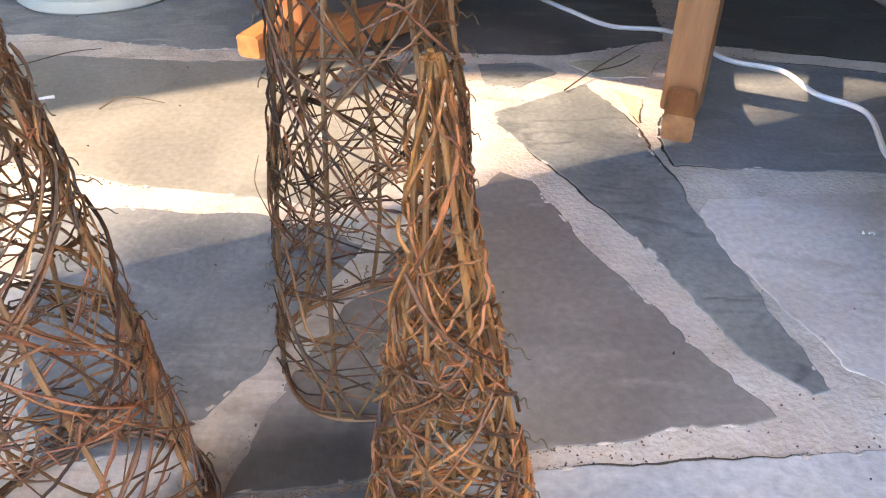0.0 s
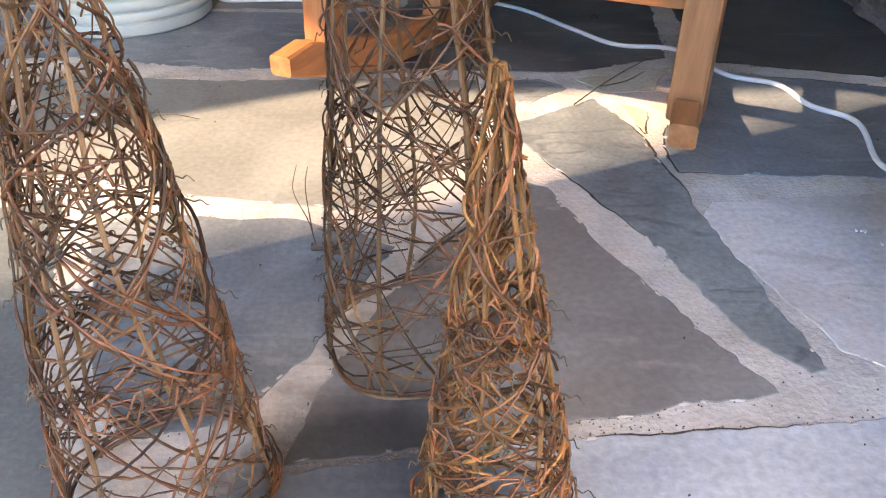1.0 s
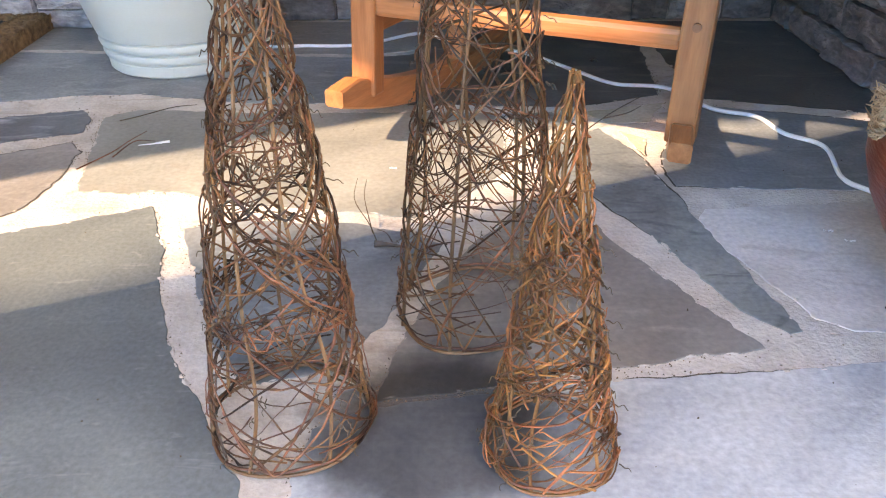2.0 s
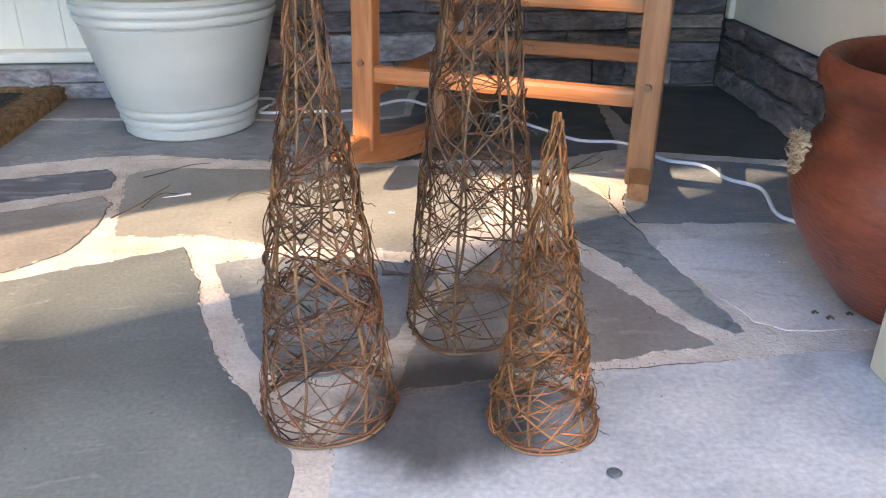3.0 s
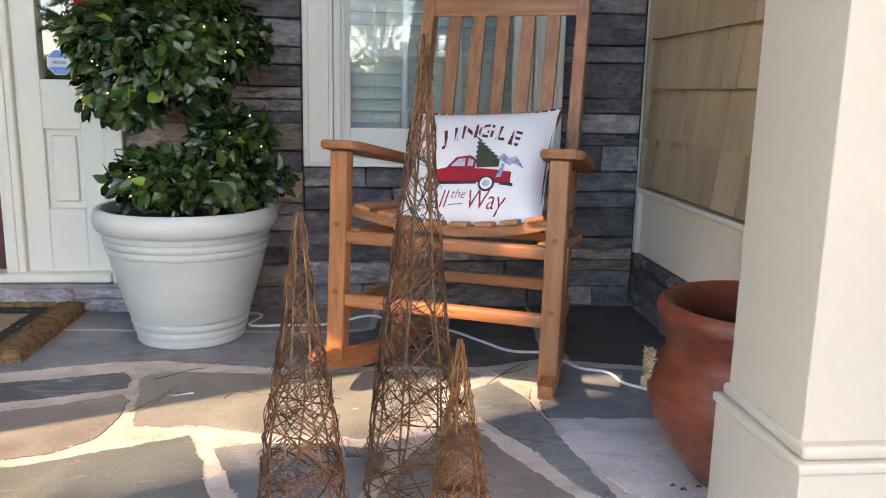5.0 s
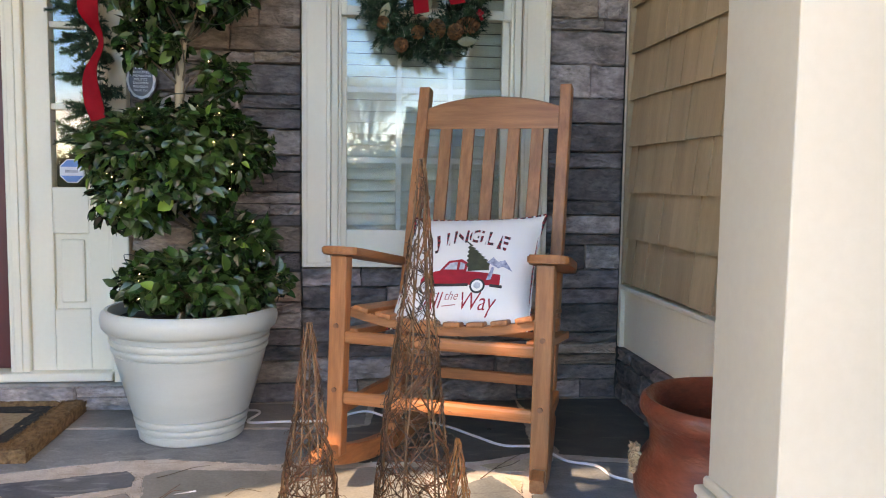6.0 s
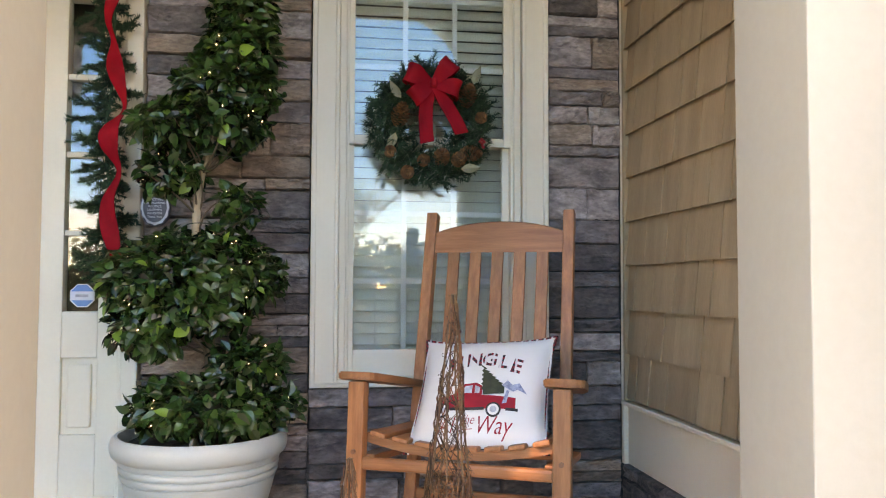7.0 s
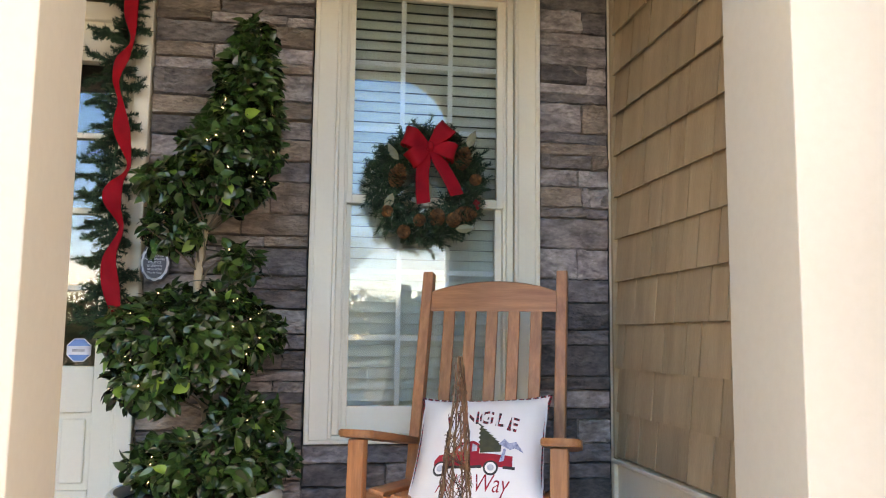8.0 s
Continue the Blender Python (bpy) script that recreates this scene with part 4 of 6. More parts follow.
plaid = mk("plaid_fabric", (0.02, 0.015, 0.015), (0.30, 0.02, 0.03), 30, 0.9, 0.2, 700, space="object")
pn_ = plaid.node_tree.nodes
pl_ = plaid.node_tree.links
co_ = pn_.new("ShaderNodeTexCoord")
ck_ = pn_.new("ShaderNodeTexChecker")
ck_.inputs["Scale"].default_value = 120
ck_.inputs["Color1"].default_value, ck_.inputs["Color2"].default_value = (0.30, 0.012, 0.02, 1), (0.015, 0.013, 0.014, 1)
wv_ = pn_.new("ShaderNodeTexWave")
wv_.inputs["Scale"].default_value, wv_.inputs["Distortion"].default_value = 14, 0.5
wr_ = pn_.new("ShaderNodeValToRGB")
wr_.color_ramp.elements[0].position, wr_.color_ramp.elements[1].position = 0.80, 0.86
mx_ = pn_.new("ShaderNodeMix")
mx_.data_type = "RGBA"
mx_.inputs[7].default_value = (0.55, 0.52, 0.50, 1)
pl_.new(co_.outputs["Object"], ck_.inputs[0])
pl_.new(co_.outputs["Object"], wv_.inputs[0])
pl_.new(wv_.outputs[0], wr_.inputs[0])
pl_.new(wr_.outputs[0], mx_.inputs[0])
pl_.new(ck_.outputs[0], mx_.inputs[6])
pl_.new(mx_.outputs[2], pn_["Principled BSDF"].inputs["Base Color"])
part("front_panel", pillow_side(1), M["fabric"], pillow, smooth=True)
part("back_panel", pillow_side(-1), plaid, pillow, "red and black plaid backing", smooth=True)
rim = []
for k in range(120):
    a = k / 120 * 4
    e, w = int(a), (a - int(a)) * 2 - 1
    u, v = ((w, -1), (1, w), (-w, 1), (-1, -w))[e]
    rim.append(pil(u, v))
part("piping", tube(rim, 0.0045, sides=6, closed=True), plaid, pillow, "plaid edge piping", smooth=True)


def decal(name, polys, mat, lift, label=""):
    """Flat printed shapes laid on the pillow's face; polys in face units."""
    bm = bmesh.new()
    for poly in polys:
        vs = [bm.verts.new((u - (0.06 if lift > 0.0019 and name != "underline" else 0), v, 0)) for u, v in poly]
        bm.faces.new(vs)
    bmesh.ops.triangulate(bm, faces=bm.faces[:])
    for _ in range(4):
        long = [e for e in bm.edges if e.calc_length() > 0.12]
        if not long:
            break
        bmesh.ops.subdivide_edges(bm, edges=long, cuts=1)
        bmesh.ops.triangulate(bm, faces=bm.faces[:])
    for v in bm.verts:
        v.co = pil(v.co.x + PRINT[0], v.co.y + PRINT[1], 1, lift)
    bmesh.ops.recalc_face_normals(bm, faces=bm.faces[:])
    if sum(f.normal.y for f in bm.faces) > 0:
        bmesh.ops.reverse_faces(bm, faces=bm.faces[:])
    return part(name, bm, mat, pillow, label)


def lettering(text, size, at, turn, mat, lift, name="lettering", shear=0.0, bold=0.0, stretch=1.0):
    """Words in the built-in font, laid on the pillow's face."""
    cu = bpy.data.curves.new("text", "FONT")
    cu.body, cu.size, cu.align_x, cu.shear, cu.offset, cu.resolution_u = text, size, "CENTER", shear, bold, 3
    ob = bpy.data.objects.new("text", cu)
    scene.collection.objects.link(ob)
    dg = bpy.context.evaluated_depsgraph_get()
    me = bpy.data.meshes.new_from_object(ob.evaluated_get(dg))
    bpy.data.objects.remove(ob)
    bm = bmesh.new()
    bm.from_mesh(me)
    bmesh.ops.triangulate(bm, faces=bm.faces[:])
    c, s = math.cos(turn), math.sin(turn)
    for v in bm.verts:
        x, y = v.co.x * stretch, v.co.y
        v.co = pil(at[0] + PRINT[0] + x * c - y * s, at[1] + PRINT[1] + x * s + y * c, 1, lift)
    bm.normal_update()
    if sum(f.normal.y for f in bm.faces) > 0:
        bmesh.ops.reverse_faces(bm, faces=bm.faces[:])
    return part(name, bm, mat, pillow)


for k, ch in enumerate("JINGLE"):
    a = (-0.46, -0.32, -0.13, 0.10, 0.32, 0.51)[k]
    lettering(ch, 0.36, (a - 0.05, 0.50 - 0.15 * (abs(a) / 0.54) ** 2), -a * 0.42, plaid, 0.0022, "letter", bold=0.010, stretch=0.92)
lettering("All", 0.34, (-0.48, -0.66), 0.04, M["print_red"], 0.0022, shear=0.38, stretch=0.78, bold=-0.002)
lettering("the", 0.20, (-0.18, -0.54), 0.0, M["print_red"], 0.0022, shear=0.38, stretch=0.78, bold=-0.002)
lettering("Way", 0.36, (0.18, -0.67), 0.0, M["print_red"], 0.0022, shear=0.38, stretch=0.78, bold=-0.002)
decal("underline", [[(-0.3, -0.63), (-0.1, -0.61), (-0.1, -0.60), (-0.3, -0.62)]], M["print_red"], 0.0022)


def disc(cx, cy, r, n=18):
    return [(cx + r * math.cos(2 * math.pi * k / n), cy + 1.1 * r * math.sin(2 * math.pi * k / n)) for k in range(n)]


decal("truck_body", [[(-0.62, -0.32), (-0.64, -0.18), (-0.58, -0.08), (-0.36, -0.04), (-0.24, 0.14), (-0.04, 0.17), (0.06, 0.10), (0.06, -0.06), (0.58, -0.10), (0.58, -0.30)]], M["print_red"], 0.0020)
decal("truck_window", [[(-0.30, -0.02), (-0.21, 0.10), (-0.10, 0.12), (-0.10, -0.02)], [(-0.06, -0.02), (-0.06, 0.12), (0.02, 0.08), (0.02, -0.02)]], M["print_grey"], 0.0026)
decal("running_board", [[(-0.40, -0.33), (0.12, -0.33), (0.12, -0.28), (-0.40, -0.28)]], M["print_dark"], 0.0026)
decal("bumper", [[(0.44, -0.33), (0.62, -0.33), (0.62, -0.28), (0.44, -0.28)]], M["print_dark"], 0.0026)
for wx in (-0.52, 0.26):
    decal("wheel", [disc(wx, -0.32, 0.115)], M["print_dark"], 0.0030)
    decal("hubcap", [disc(wx, -0.32, 0.085)], M["fabric"], 0.0036)
    decal("hub", [disc(wx, -0.32, 0.05)], M["print_grey"], 0.0042)
tree_pts = [(-0.05, 0.54)]
for k in range(7):
    tree_pts += [(0.10 + 0.055 * k, 0.42 - 0.055 * k), (0.07 + 0.055 * k, 0.40 - 0.055 * k)]
tree_pts += [(0.40, -0.04), (0.08, -0.06)]
for k in range(6):
    tree_pts += [(0.07 - 0.004 * k, 0.02 + 0.08 * k), (0.035 - 0.004 * k, 0.06 + 0.08 * k)]
decal("printed_tree", [tree_pts], M["print_green"], 0.0033)
decal("bow", [[(0.36, 0.10), (0.44, 0.20), (0.52, 0.12), (0.62, 0.16), (0.74, -0.02), (0.60, 0.04), (0.54, 0.0), (0.46, 0.04)],
              [(0.44, 0.02), (0.48, 0.02), (0.45, -0.20), (0.38, -0.22)]], M["print_blue"], 0.0040)

# ---- planter ----
planter = thing("planter", (-0.685, 1.665, 0), 0, "large pale sage ribbed plastic planter with rolled rim", "planter")
prof = [(0.0, 0.0), (0.160, 0.0), (0.166, 0.005), (0.168, 0.026), (0.166, 0.028), (0.166, 0.031), (0.173, 0.034), (0.176, 0.042), (0.174, 0.050), (0.170, 0.053), (0.170, 0.056),
        (0.179, 0.059), (0.182, 0.067), (0.180, 0.075), (0.176, 0.078), (0.176, 0.081), (0.184, 0.084), (0.195, 0.12), (0.212, 0.18), (0.229, 0.24), (0.239, 0.281),
        (0.236, 0.283), (0.236, 0.286), (0.244, 0.289), (0.247, 0.297), (0.245, 0.304), (0.240, 0.307), (0.240, 0.310), (0.248, 0.313), (0.251, 0.321), (0.249, 0.328), (0.244, 0.331), (0.244, 0.334), (0.252, 0.337),
        (0.255, 0.350), (0.262, 0.353), (0.271, 0.362), (0.276, 0.378), (0.277, 0.394), (0.272, 0.411), (0.262, 0.421), (0.252, 0.420), (0.247, 0.410), (0.243, 0.38), (0.0, 0.375)]
part("pot", lathe(prof, 72), M["planter"], planter, smooth=True)
sv, sf = lathe([(0.246, 0.0), (0.2, 0.008), (0.1, 0.014), (0.001, 0.016)], 40)
sv = [(x, y, 0.382 + z + 0.01 * noise.noise(Vector((x * 30, y * 30, 0)))) for x, y, z in sv]
part("soil", (sv, sf), M["soil"], planter, "dark potting soil")

# ---- terracotta jar ----
jar = thing("terracotta_jar", (0.657, 0.605, 0), 0, "weathered red terracotta jar with wide flared rim", "pot")
prof = [(0.0, 0.0), (0.095, 0.0), (0.104, 0.006), (0.128, 0.035), (0.165, 0.080), (0.194, 0.130), (0.209, 0.175), (0.211, 0.205), (0.206, 0.228), (0.197, 0.246), (0.190, 0.256),
        (0.186, 0.261), (0.181, 0.266), (0.178, 0.276), (0.177, 0.292), (0.180, 0.312), (0.186, 0.330), (0.190, 0.338), (0.197, 0.344), (0.201, 0.354), (0.201, 0.366), (0.197, 0.377), (0.189, 0.383), (0.180, 0.380), (0.173, 0.370), (0.168, 0.345), (0.165, 0.305), (0.165, 0.28), (0.19, 0.23), (0.19, 0.15), (0.10, 0.03), (0.0, 0.03)]
jv, jf = lathe(prof, 72)
jv = [(x * (1 + 0.008 * noise.noise(Vector((x * 7, y * 7, z * 9)))), y * (1 + 0.008 * noise.noise(Vector((x * 7, y * 7, z * 9)))), z) for x, y, z in jv]
part("jar_body", (jv, jf), M["terracotta"], jar, smooth=True)
husk_v = ([], [])
for k in range(120):
    a = radians(164) + rng.uniform(-0.12, 0.12)
    zc = 0.236 + rng.uniform(-0.026, 0.030)
    c = Vector((0.207 * math.cos(a), 0.207 * math.sin(a), zc))
    d = Vector((math.cos(a), math.sin(a), rng.uniform(-0.3, 0.8)))
    pts = [c + d * 0.012 * t + Vector((rng.uniform(-1, 1), rng.uniform(-1, 1), rng.uniform(-1, 1))) * 0.006 for t in (-0.4, 0.1, 0.5, 0.8)]
    tube(pts, rng.uniform(0.0012, 0.005), 0.0006, 5, husk_v)
part("peeling_fibre", husk_v, M["husk"], jar, "pale flaking fibre on the jar's shoulder")

# ---- vine cone trees ----
def cone_tree(at, tip, height, r0, vine, rib, strands, seed, label, waist=1.25):
    r_ = random.Random(seed)
    tr = thing("vine_tree", (*at, 0), 0, label, "decorative tree", "vine cone trees")
    lean = Vector((tip[0] - at[0], tip[1] - at[1], 0))

    def rad(h):
        return (r0 * (1 - h ** waist) * (1 - 0.16 * h) + 0.004) * (1 + 0.035 * math.sin(9 * h + seed))

    def on(a, h, d=0.0):
        h = min(max(h, 0.0), 0.995)
        r = rad(h) + d
        return Vector((r * math.cos(a), r * math.sin(a), h * height + 0.003)) + lean * h ** 1.3

    ring = []
    for k in range(48):
        a = 2 * math.pi * k / 48
        ring.append(on(a, 0.004 + 0.004 * math.sin(3 * a + seed), 0.002 * math.sin(5 * a)))
    part("base_ring", tube(ring, 0.0021, sides=6, closed=True), rib, tr)
    ring2 = [p + Vector((0.002 * math.sin(i), 0.002 * math.cos(i * 1.3), 0.006)) for i, p in enumerate(ring)]
    part("base_ring", tube(ring2, 0.0016, sides=6, closed=True), vine, tr)
    n_r, rw = 7, 0.0019 + 0.0008 * (height - 0.4)
    for k in range(n_r):
        a0 = 2 * math.pi * (k + r_.uniform(-0.2, 0.2)) / n_r
        pts = []
        top = 1.0 if k % 2 == 0 else r_.uniform(0.82, 0.95)
        for i in range(26):
            h = top * i / 25
            pts.append(on(a0 + 0.35 * noise.noise(Vector((h * 3, k, seed))), h * r_.uniform(0.998, 1.0), -0.001 + 0.003 * noise.noise(Vector((h * 6, k * 2, seed + 4)))))
        part("rib", tube(pts, rw, rw * 0.8, 6), rib, tr)
    out = ([], [])
    for k in range(strands):
        h0 = r_.random() ** 0.95 * 0.95
        a = r_.uniform(0, 2 * math.pi)
        span = r_.uniform(0.9, 3.4)
        sgn = r_.choice((-1, 1))
        rise = r_.choice((-1, 1)) * r_.choice((r_.uniform(0.08, 0.2), r_.uniform(0.18, 0.42), r_.uniform(0.2, 0.36), r_.uniform(0.0, 0.06))) * (span / 2.0) ** 0.5 * (0.62 / height) ** 0.5 * (0.38 + 0.62 * (1 - h0))
        d0 = r_.uniform(-0.004, 0.005)
        n = int(9 + span * 9)
        ph = r_.uniform(0, 50)
        pts = []
        for i in range(n):
            u = i / (n - 1)
            h = h0 + rise * u + 0.022 * noise.noise(Vector((u * 2.6, ph, 1)))
            if h < 0.008:
                h = 0.008 + 1.3 * (0.008 - h)
            h = min(h, 0.992)
            lift = 0.010 * max(0.0, noise.noise(Vector((u * 4, ph, 7)))) * (1 - h)
            pts.append(on(a + sgn * span * u + 0.05 * noise.noise(Vector((u * 5, ph, 11))), h, d0 + lift + 0.0035 * noise.noise(Vector((u * 3 * span, ph, 3))) + 0.0014 * noise.noise(Vector((u * 9 * span, ph, 8)))))
        w = r_.choice((0.0006, 0.0007, 0.0008, 0.0010, 0.0011, 0.0014)) * (0.85 if h0 > 0.6 else 1.0)
        tube(pts, w, w * 0.7, 5, out, knots=r_.choice((6, 8, 11)))
    for k in range(6):                      # long strands wound both ways from foot to tip
        a, sgn, ph = 2 * math.pi * (k // 2 + r_.uniform(-0.2, 0.2)) / 3, (-1, 1)[k % 2], r_.uniform(0, 50)
        turns, n = r_.uniform(1.1, 1.9), 90
        pts = []
        for i in range(n):
            u = i / (n - 1)
            h = 0.01 + 0.965 * u + 0.012 * noise.noise(Vector((u * 9, ph, 2)))
            pts.append(on(a + sgn * 2 * math.pi * turns * u ** 1.25 + 0.25 * noise.noise(Vector((u * 6, ph, 5))), h, 0.002 + 0.003 * noise.noise(Vector((u * 14, ph, 3)))))
        tube(pts, 0.0013, 0.0009, 5, out, knots=9)
    for k in range(10):                     # nearly level wraps that gird the cone in two bands
        a, ph = r_.uniform(0, 2 * math.pi), r_.uniform(0, 50)
        hb = (0.30, 0.60)[k % 2] + 0.05 * math.sin(seed) + r_.uniform(-0.035, 0.035)
        pts = [on(a + 7.5 * i / 59, hb + r_.choice((-1, 1)) * 0.0004 * i + 0.018 * noise.noise(Vector((i * 0.12, ph, 2))), 0.003 + 0.003 * noise.noise(Vector((i * 0.3, ph, 6)))) for i in range(60)]
        tube(pts, 0.0009, 0.0008, 5, out, knots=8)
    for k in range(strands // 2):           # straight cross pieces through the weave
        h0 = r_.random() ** 1.3 * 0.8
        a = r_.uniform(0, 2 * math.pi)
        b = a + r_.choice((-1, 1)) * r_.uniform(0.5, 1.5)
        h1 = h0 + r_.uniform(-0.12, 0.16)
        p, q = on(a, h0, 0.004), on(b, min(max(h1, 0.01), 0.95), 0.004)
        m = (p + q) / 2
        mid = on((a + b) / 2, (h0 + h1) / 2, 0.006)
        tube(smooth_line([p, m.lerp(mid, 0.8), q], 9), r_.uniform(0.0007, 0.0014), None, 5, out)
    tagged(part("vine_weave", out, vine, tr, "tangled woven vines"), kind="stuff")
    cur = ([], [])
    for k in range(strands // 2):           # curly tendrils
        h = r_.random() * 0.7
        a = r_.uniform(0, 2 * math.pi)
        c = on(a, h, 0.004)
        o = Vector((math.cos(a), math.sin(a), 0))
        t = Vector((-math.sin(a), math.cos(a), 0))
        ln = r_.uniform(0.004, 0.017)
        rr = r_.uniform(0.0015, 0.0035)
        pts = []
        for i in range(22):
            u = i / 21
            pts.append(c + o * ln * u + (t * math.cos(u * 11) + Vector((0, 0, 1)) * math.sin(u * 11)) * rr * u + Vector((0, 0, -0.006 * u)))
        tube(pts, 0.0007, 0.0004, 4, cur)
    tagged(part("tendril_tangle", cur, M["bark_dark"], tr, "dark curled tendrils"), kind="stuff")
    return tr


cone_tree((-0.037, 0.590), (-0.029, 0.530), 0.880, 0.093, M["vine"], M["rib"], 190, 11, "tall brown woven vine cone tree on flagstones", 1.06)
cone_tree((-0.235, 0.393), (-0.234, 0.420), 0.585, 0.0825, M["vine"], M["rib"], 165, 23, "medium brown woven vine cone tree on flagstones", 1.1)
cone_tree((0.031, 0.350), (0.019, 0.327), 0.400, 0.064, M["vine_gold"], M["rib_gold"], 125, 35, "small honey-coloured woven vine cone tree on flagstones", 0.92)

# ---- topiary ----
topiary = thing("topiary", (-0.685, 1.665, 0.385), 0, "spiral clipped evergreen topiary with glossy leaves in the planter", "topiary")
T0 = Vector((-0.685, 1.665, 0.385))
trunk_line = [(0.02, 0, -0.03), (0.035, 0.01, 0.14), (0.02, 0.0, 0.32), (0.0, 0.01, 0.50), (-0.02, -0.03, 0.66), (-0.012, -0.03, 0.84), (0.03, -0.01, 1.02), (0.09, 0, 1.25), (0.12, 0, 1.50)]
tl = smooth_line(trunk_line, 60)
part("trunk", tube(tl[:26], 0.024, 0.017, 9), M["bark_dark"], topiary, "dark knotted lower trunk", smooth=True)
part("stem", tube(tl[25:], 0.0165, 0.006, 9), M["bark"], topiary, "pale upper stem", smooth=True)
part("stem", tube(smooth_line([(0.05, 0.02, -0.02), (0.075, 0.0, 0.12), (0.03, -0.02, 0.30), (-0.05, -0.01, 0.46)], 24), 0.013, 0.007, 8), M["bark_dark"], topiary, smooth=True)
# masses of foliage along the spiral: centre, half sizes, number of leaves
MASS = [((0.045, -0.02, 0.12), (0.275, 0.24, 0.085), 800), ((-0.03, -0.01, 0.54), (0.280, 0.245, 0.145), 1400),
        ((-0.16, -0.05, 0.37), (0.12, 0.14, 0.085), 260), ((-0.10, -0.05, 0.87), (0.10, 0.11, 0.065), 170),
        ((0.0, -0.02, 1.03), (0.195, 0.18, 0.085), 520), ((0.07, -0.01, 1.16), (0.165, 0.14, 0.095), 440), ((0.105, 0.0, 1.28), (0.125, 0.12, 0.10), 330),
        ((0.115, 0.0, 1.41), (0.095, 0.10, 0.11), 300), ((0.125, 0.0, 1.54), (0.065, 0.068, 0.085), 170),
        ((0.115, -0.04, 0.77), (0.07, 0.08, 0.05), 80), ((-0.13, -0.02, 1.03), (0.11, 0.12, 0.06), 150), ((0.15, -0.03, 0.25), (0.115, 0.13, 0.08), 240), ((-0.19, -0.04, 0.47), (0.10, 0.12, 0.09), 200), ((-0.02, -0.03, 0.43), (0.19, 0.19, 0.075), 330)]


def leaf_shape(ln, wd, fold, curl):
    rows = ((0.0, 0.02), (0.22, 0.78), (0.46, 1.0), (0.74, 0.66), (1.0, 0.0))
    v = []
    for u, w in rows:
        zc = -curl * u * u * ln
        v.append((u * ln, 0, zc))
        if w > 0.01:
            v += [(u * ln, wd * w / 2, zc + fold * wd * w), (u * ln, -wd * w / 2, zc + fold * wd * w)]
    f = []
    for k in range(3):
        a, b = 3 * k, 3 * (k + 1)
        f += [(a, b, b + 1, a + 1), (b, a, a + 2, b + 2)]
    f += [(9, 12, 10), (12, 9, 11)]
    return v, f


LEAVES = [leaf_shape(0.056, 0.034, 0.18, 0.22), leaf_shape(0.050, 0.033, 0.12, 0.4), leaf_shape(0.062, 0.036, 0.24, 0.1), leaf_shape(0.042, 0.028, 0.26, 0.3)]
LEAF_ME = []
for k, (v, f) in enumerate(LEAVES):
    for mat in ("leaf_o", "leaf_o", "leaf_y"):
        me = bpy.data.meshes.new("leaf")
        me.from_pydata(v, [], f)
        me.materials.append(M[mat])
        me.polygons.foreach_set("use_smooth", [True] * len(f))
        LEAF_ME.append(me)

lr = random.Random(51)
crown = ([], [])
singles = []
shell = []


def leaf_pose(c, s):
    while True:
        d = Vector((lr.gauss(0, 1), lr.gauss(0, 1), lr.gauss(0, 1)))
        if d.length > 0.1:
            break
    d.normalize()
    r = lr.uniform(0.5, 1.0) ** 0.5
    bumpy = 1 + 0.16 * noise.noise(Vector((d.x * 2.4, d.y * 2.4, d.z * 2.4)) + Vector(c) * 5)
    p = Vector(c) + Vector((d.x * s[0], d.y * s[1], d.z * s[2])) * r * bumpy
    out = Vector((d.x / s[0], d.y / s[1], d.z / s[2])).normalized()
    x = (out * lr.uniform(0.2, 0.9) + Vector((lr.uniform(-1, 1), lr.uniform(-1, 1), lr.uniform(-0.9, 0.5))) * 0.8).normalized()
    zax = (out + Vector((0, -0.15, 0.55)) + Vector((lr.uniform(-1, 1), lr.uniform(-1, 1), lr.uniform(-1, 1))) * 0.5)
    y = zax.cross(x).normalized()
    zax = x.cross(y)
    m = Matrix((x, y, zax)).transposed().to_4x4()
    m.translation = p
    return m, p, d, r


for c, s, n in MASS:
    for k in range(int(n * 1.6)):
        m, p, d, r = leaf_pose(c, s)
        sc = lr.uniform(0.6, 1.02)
        if d.y < -0.25 and r > 0.93 and len(singles) < 290 and lr.random() < 0.30:
            singles.append((m @ Matrix.Scale(sc * 1.1, 4)))
            continue
        if r > 0.9:
            shell.append(p)
        v, f = LEAVES[lr.randrange(4)]
        b = len(crown[0])
        m2 = m @ Matrix.Scale(sc, 4)
        crown[0].extend(tuple(m2 @ Vector(q)) for q in v)
        crown[1].extend(tuple(b + i for i in q) for q in f)
tagged(part("crown", crown, M["leaf"], topiary, "dense dark green glossy foliage", smooth=True), kind="stuff")
for m in singles:
    ob = new("leaf", LEAF_ME[lr.randrange(12) if lr.random() < 0.45 else lr.choice((0, 1, 3, 4, 6, 7, 9, 10))])
    ob.parent = topiary
    ob.matrix_local = m
twigs = ([], [])
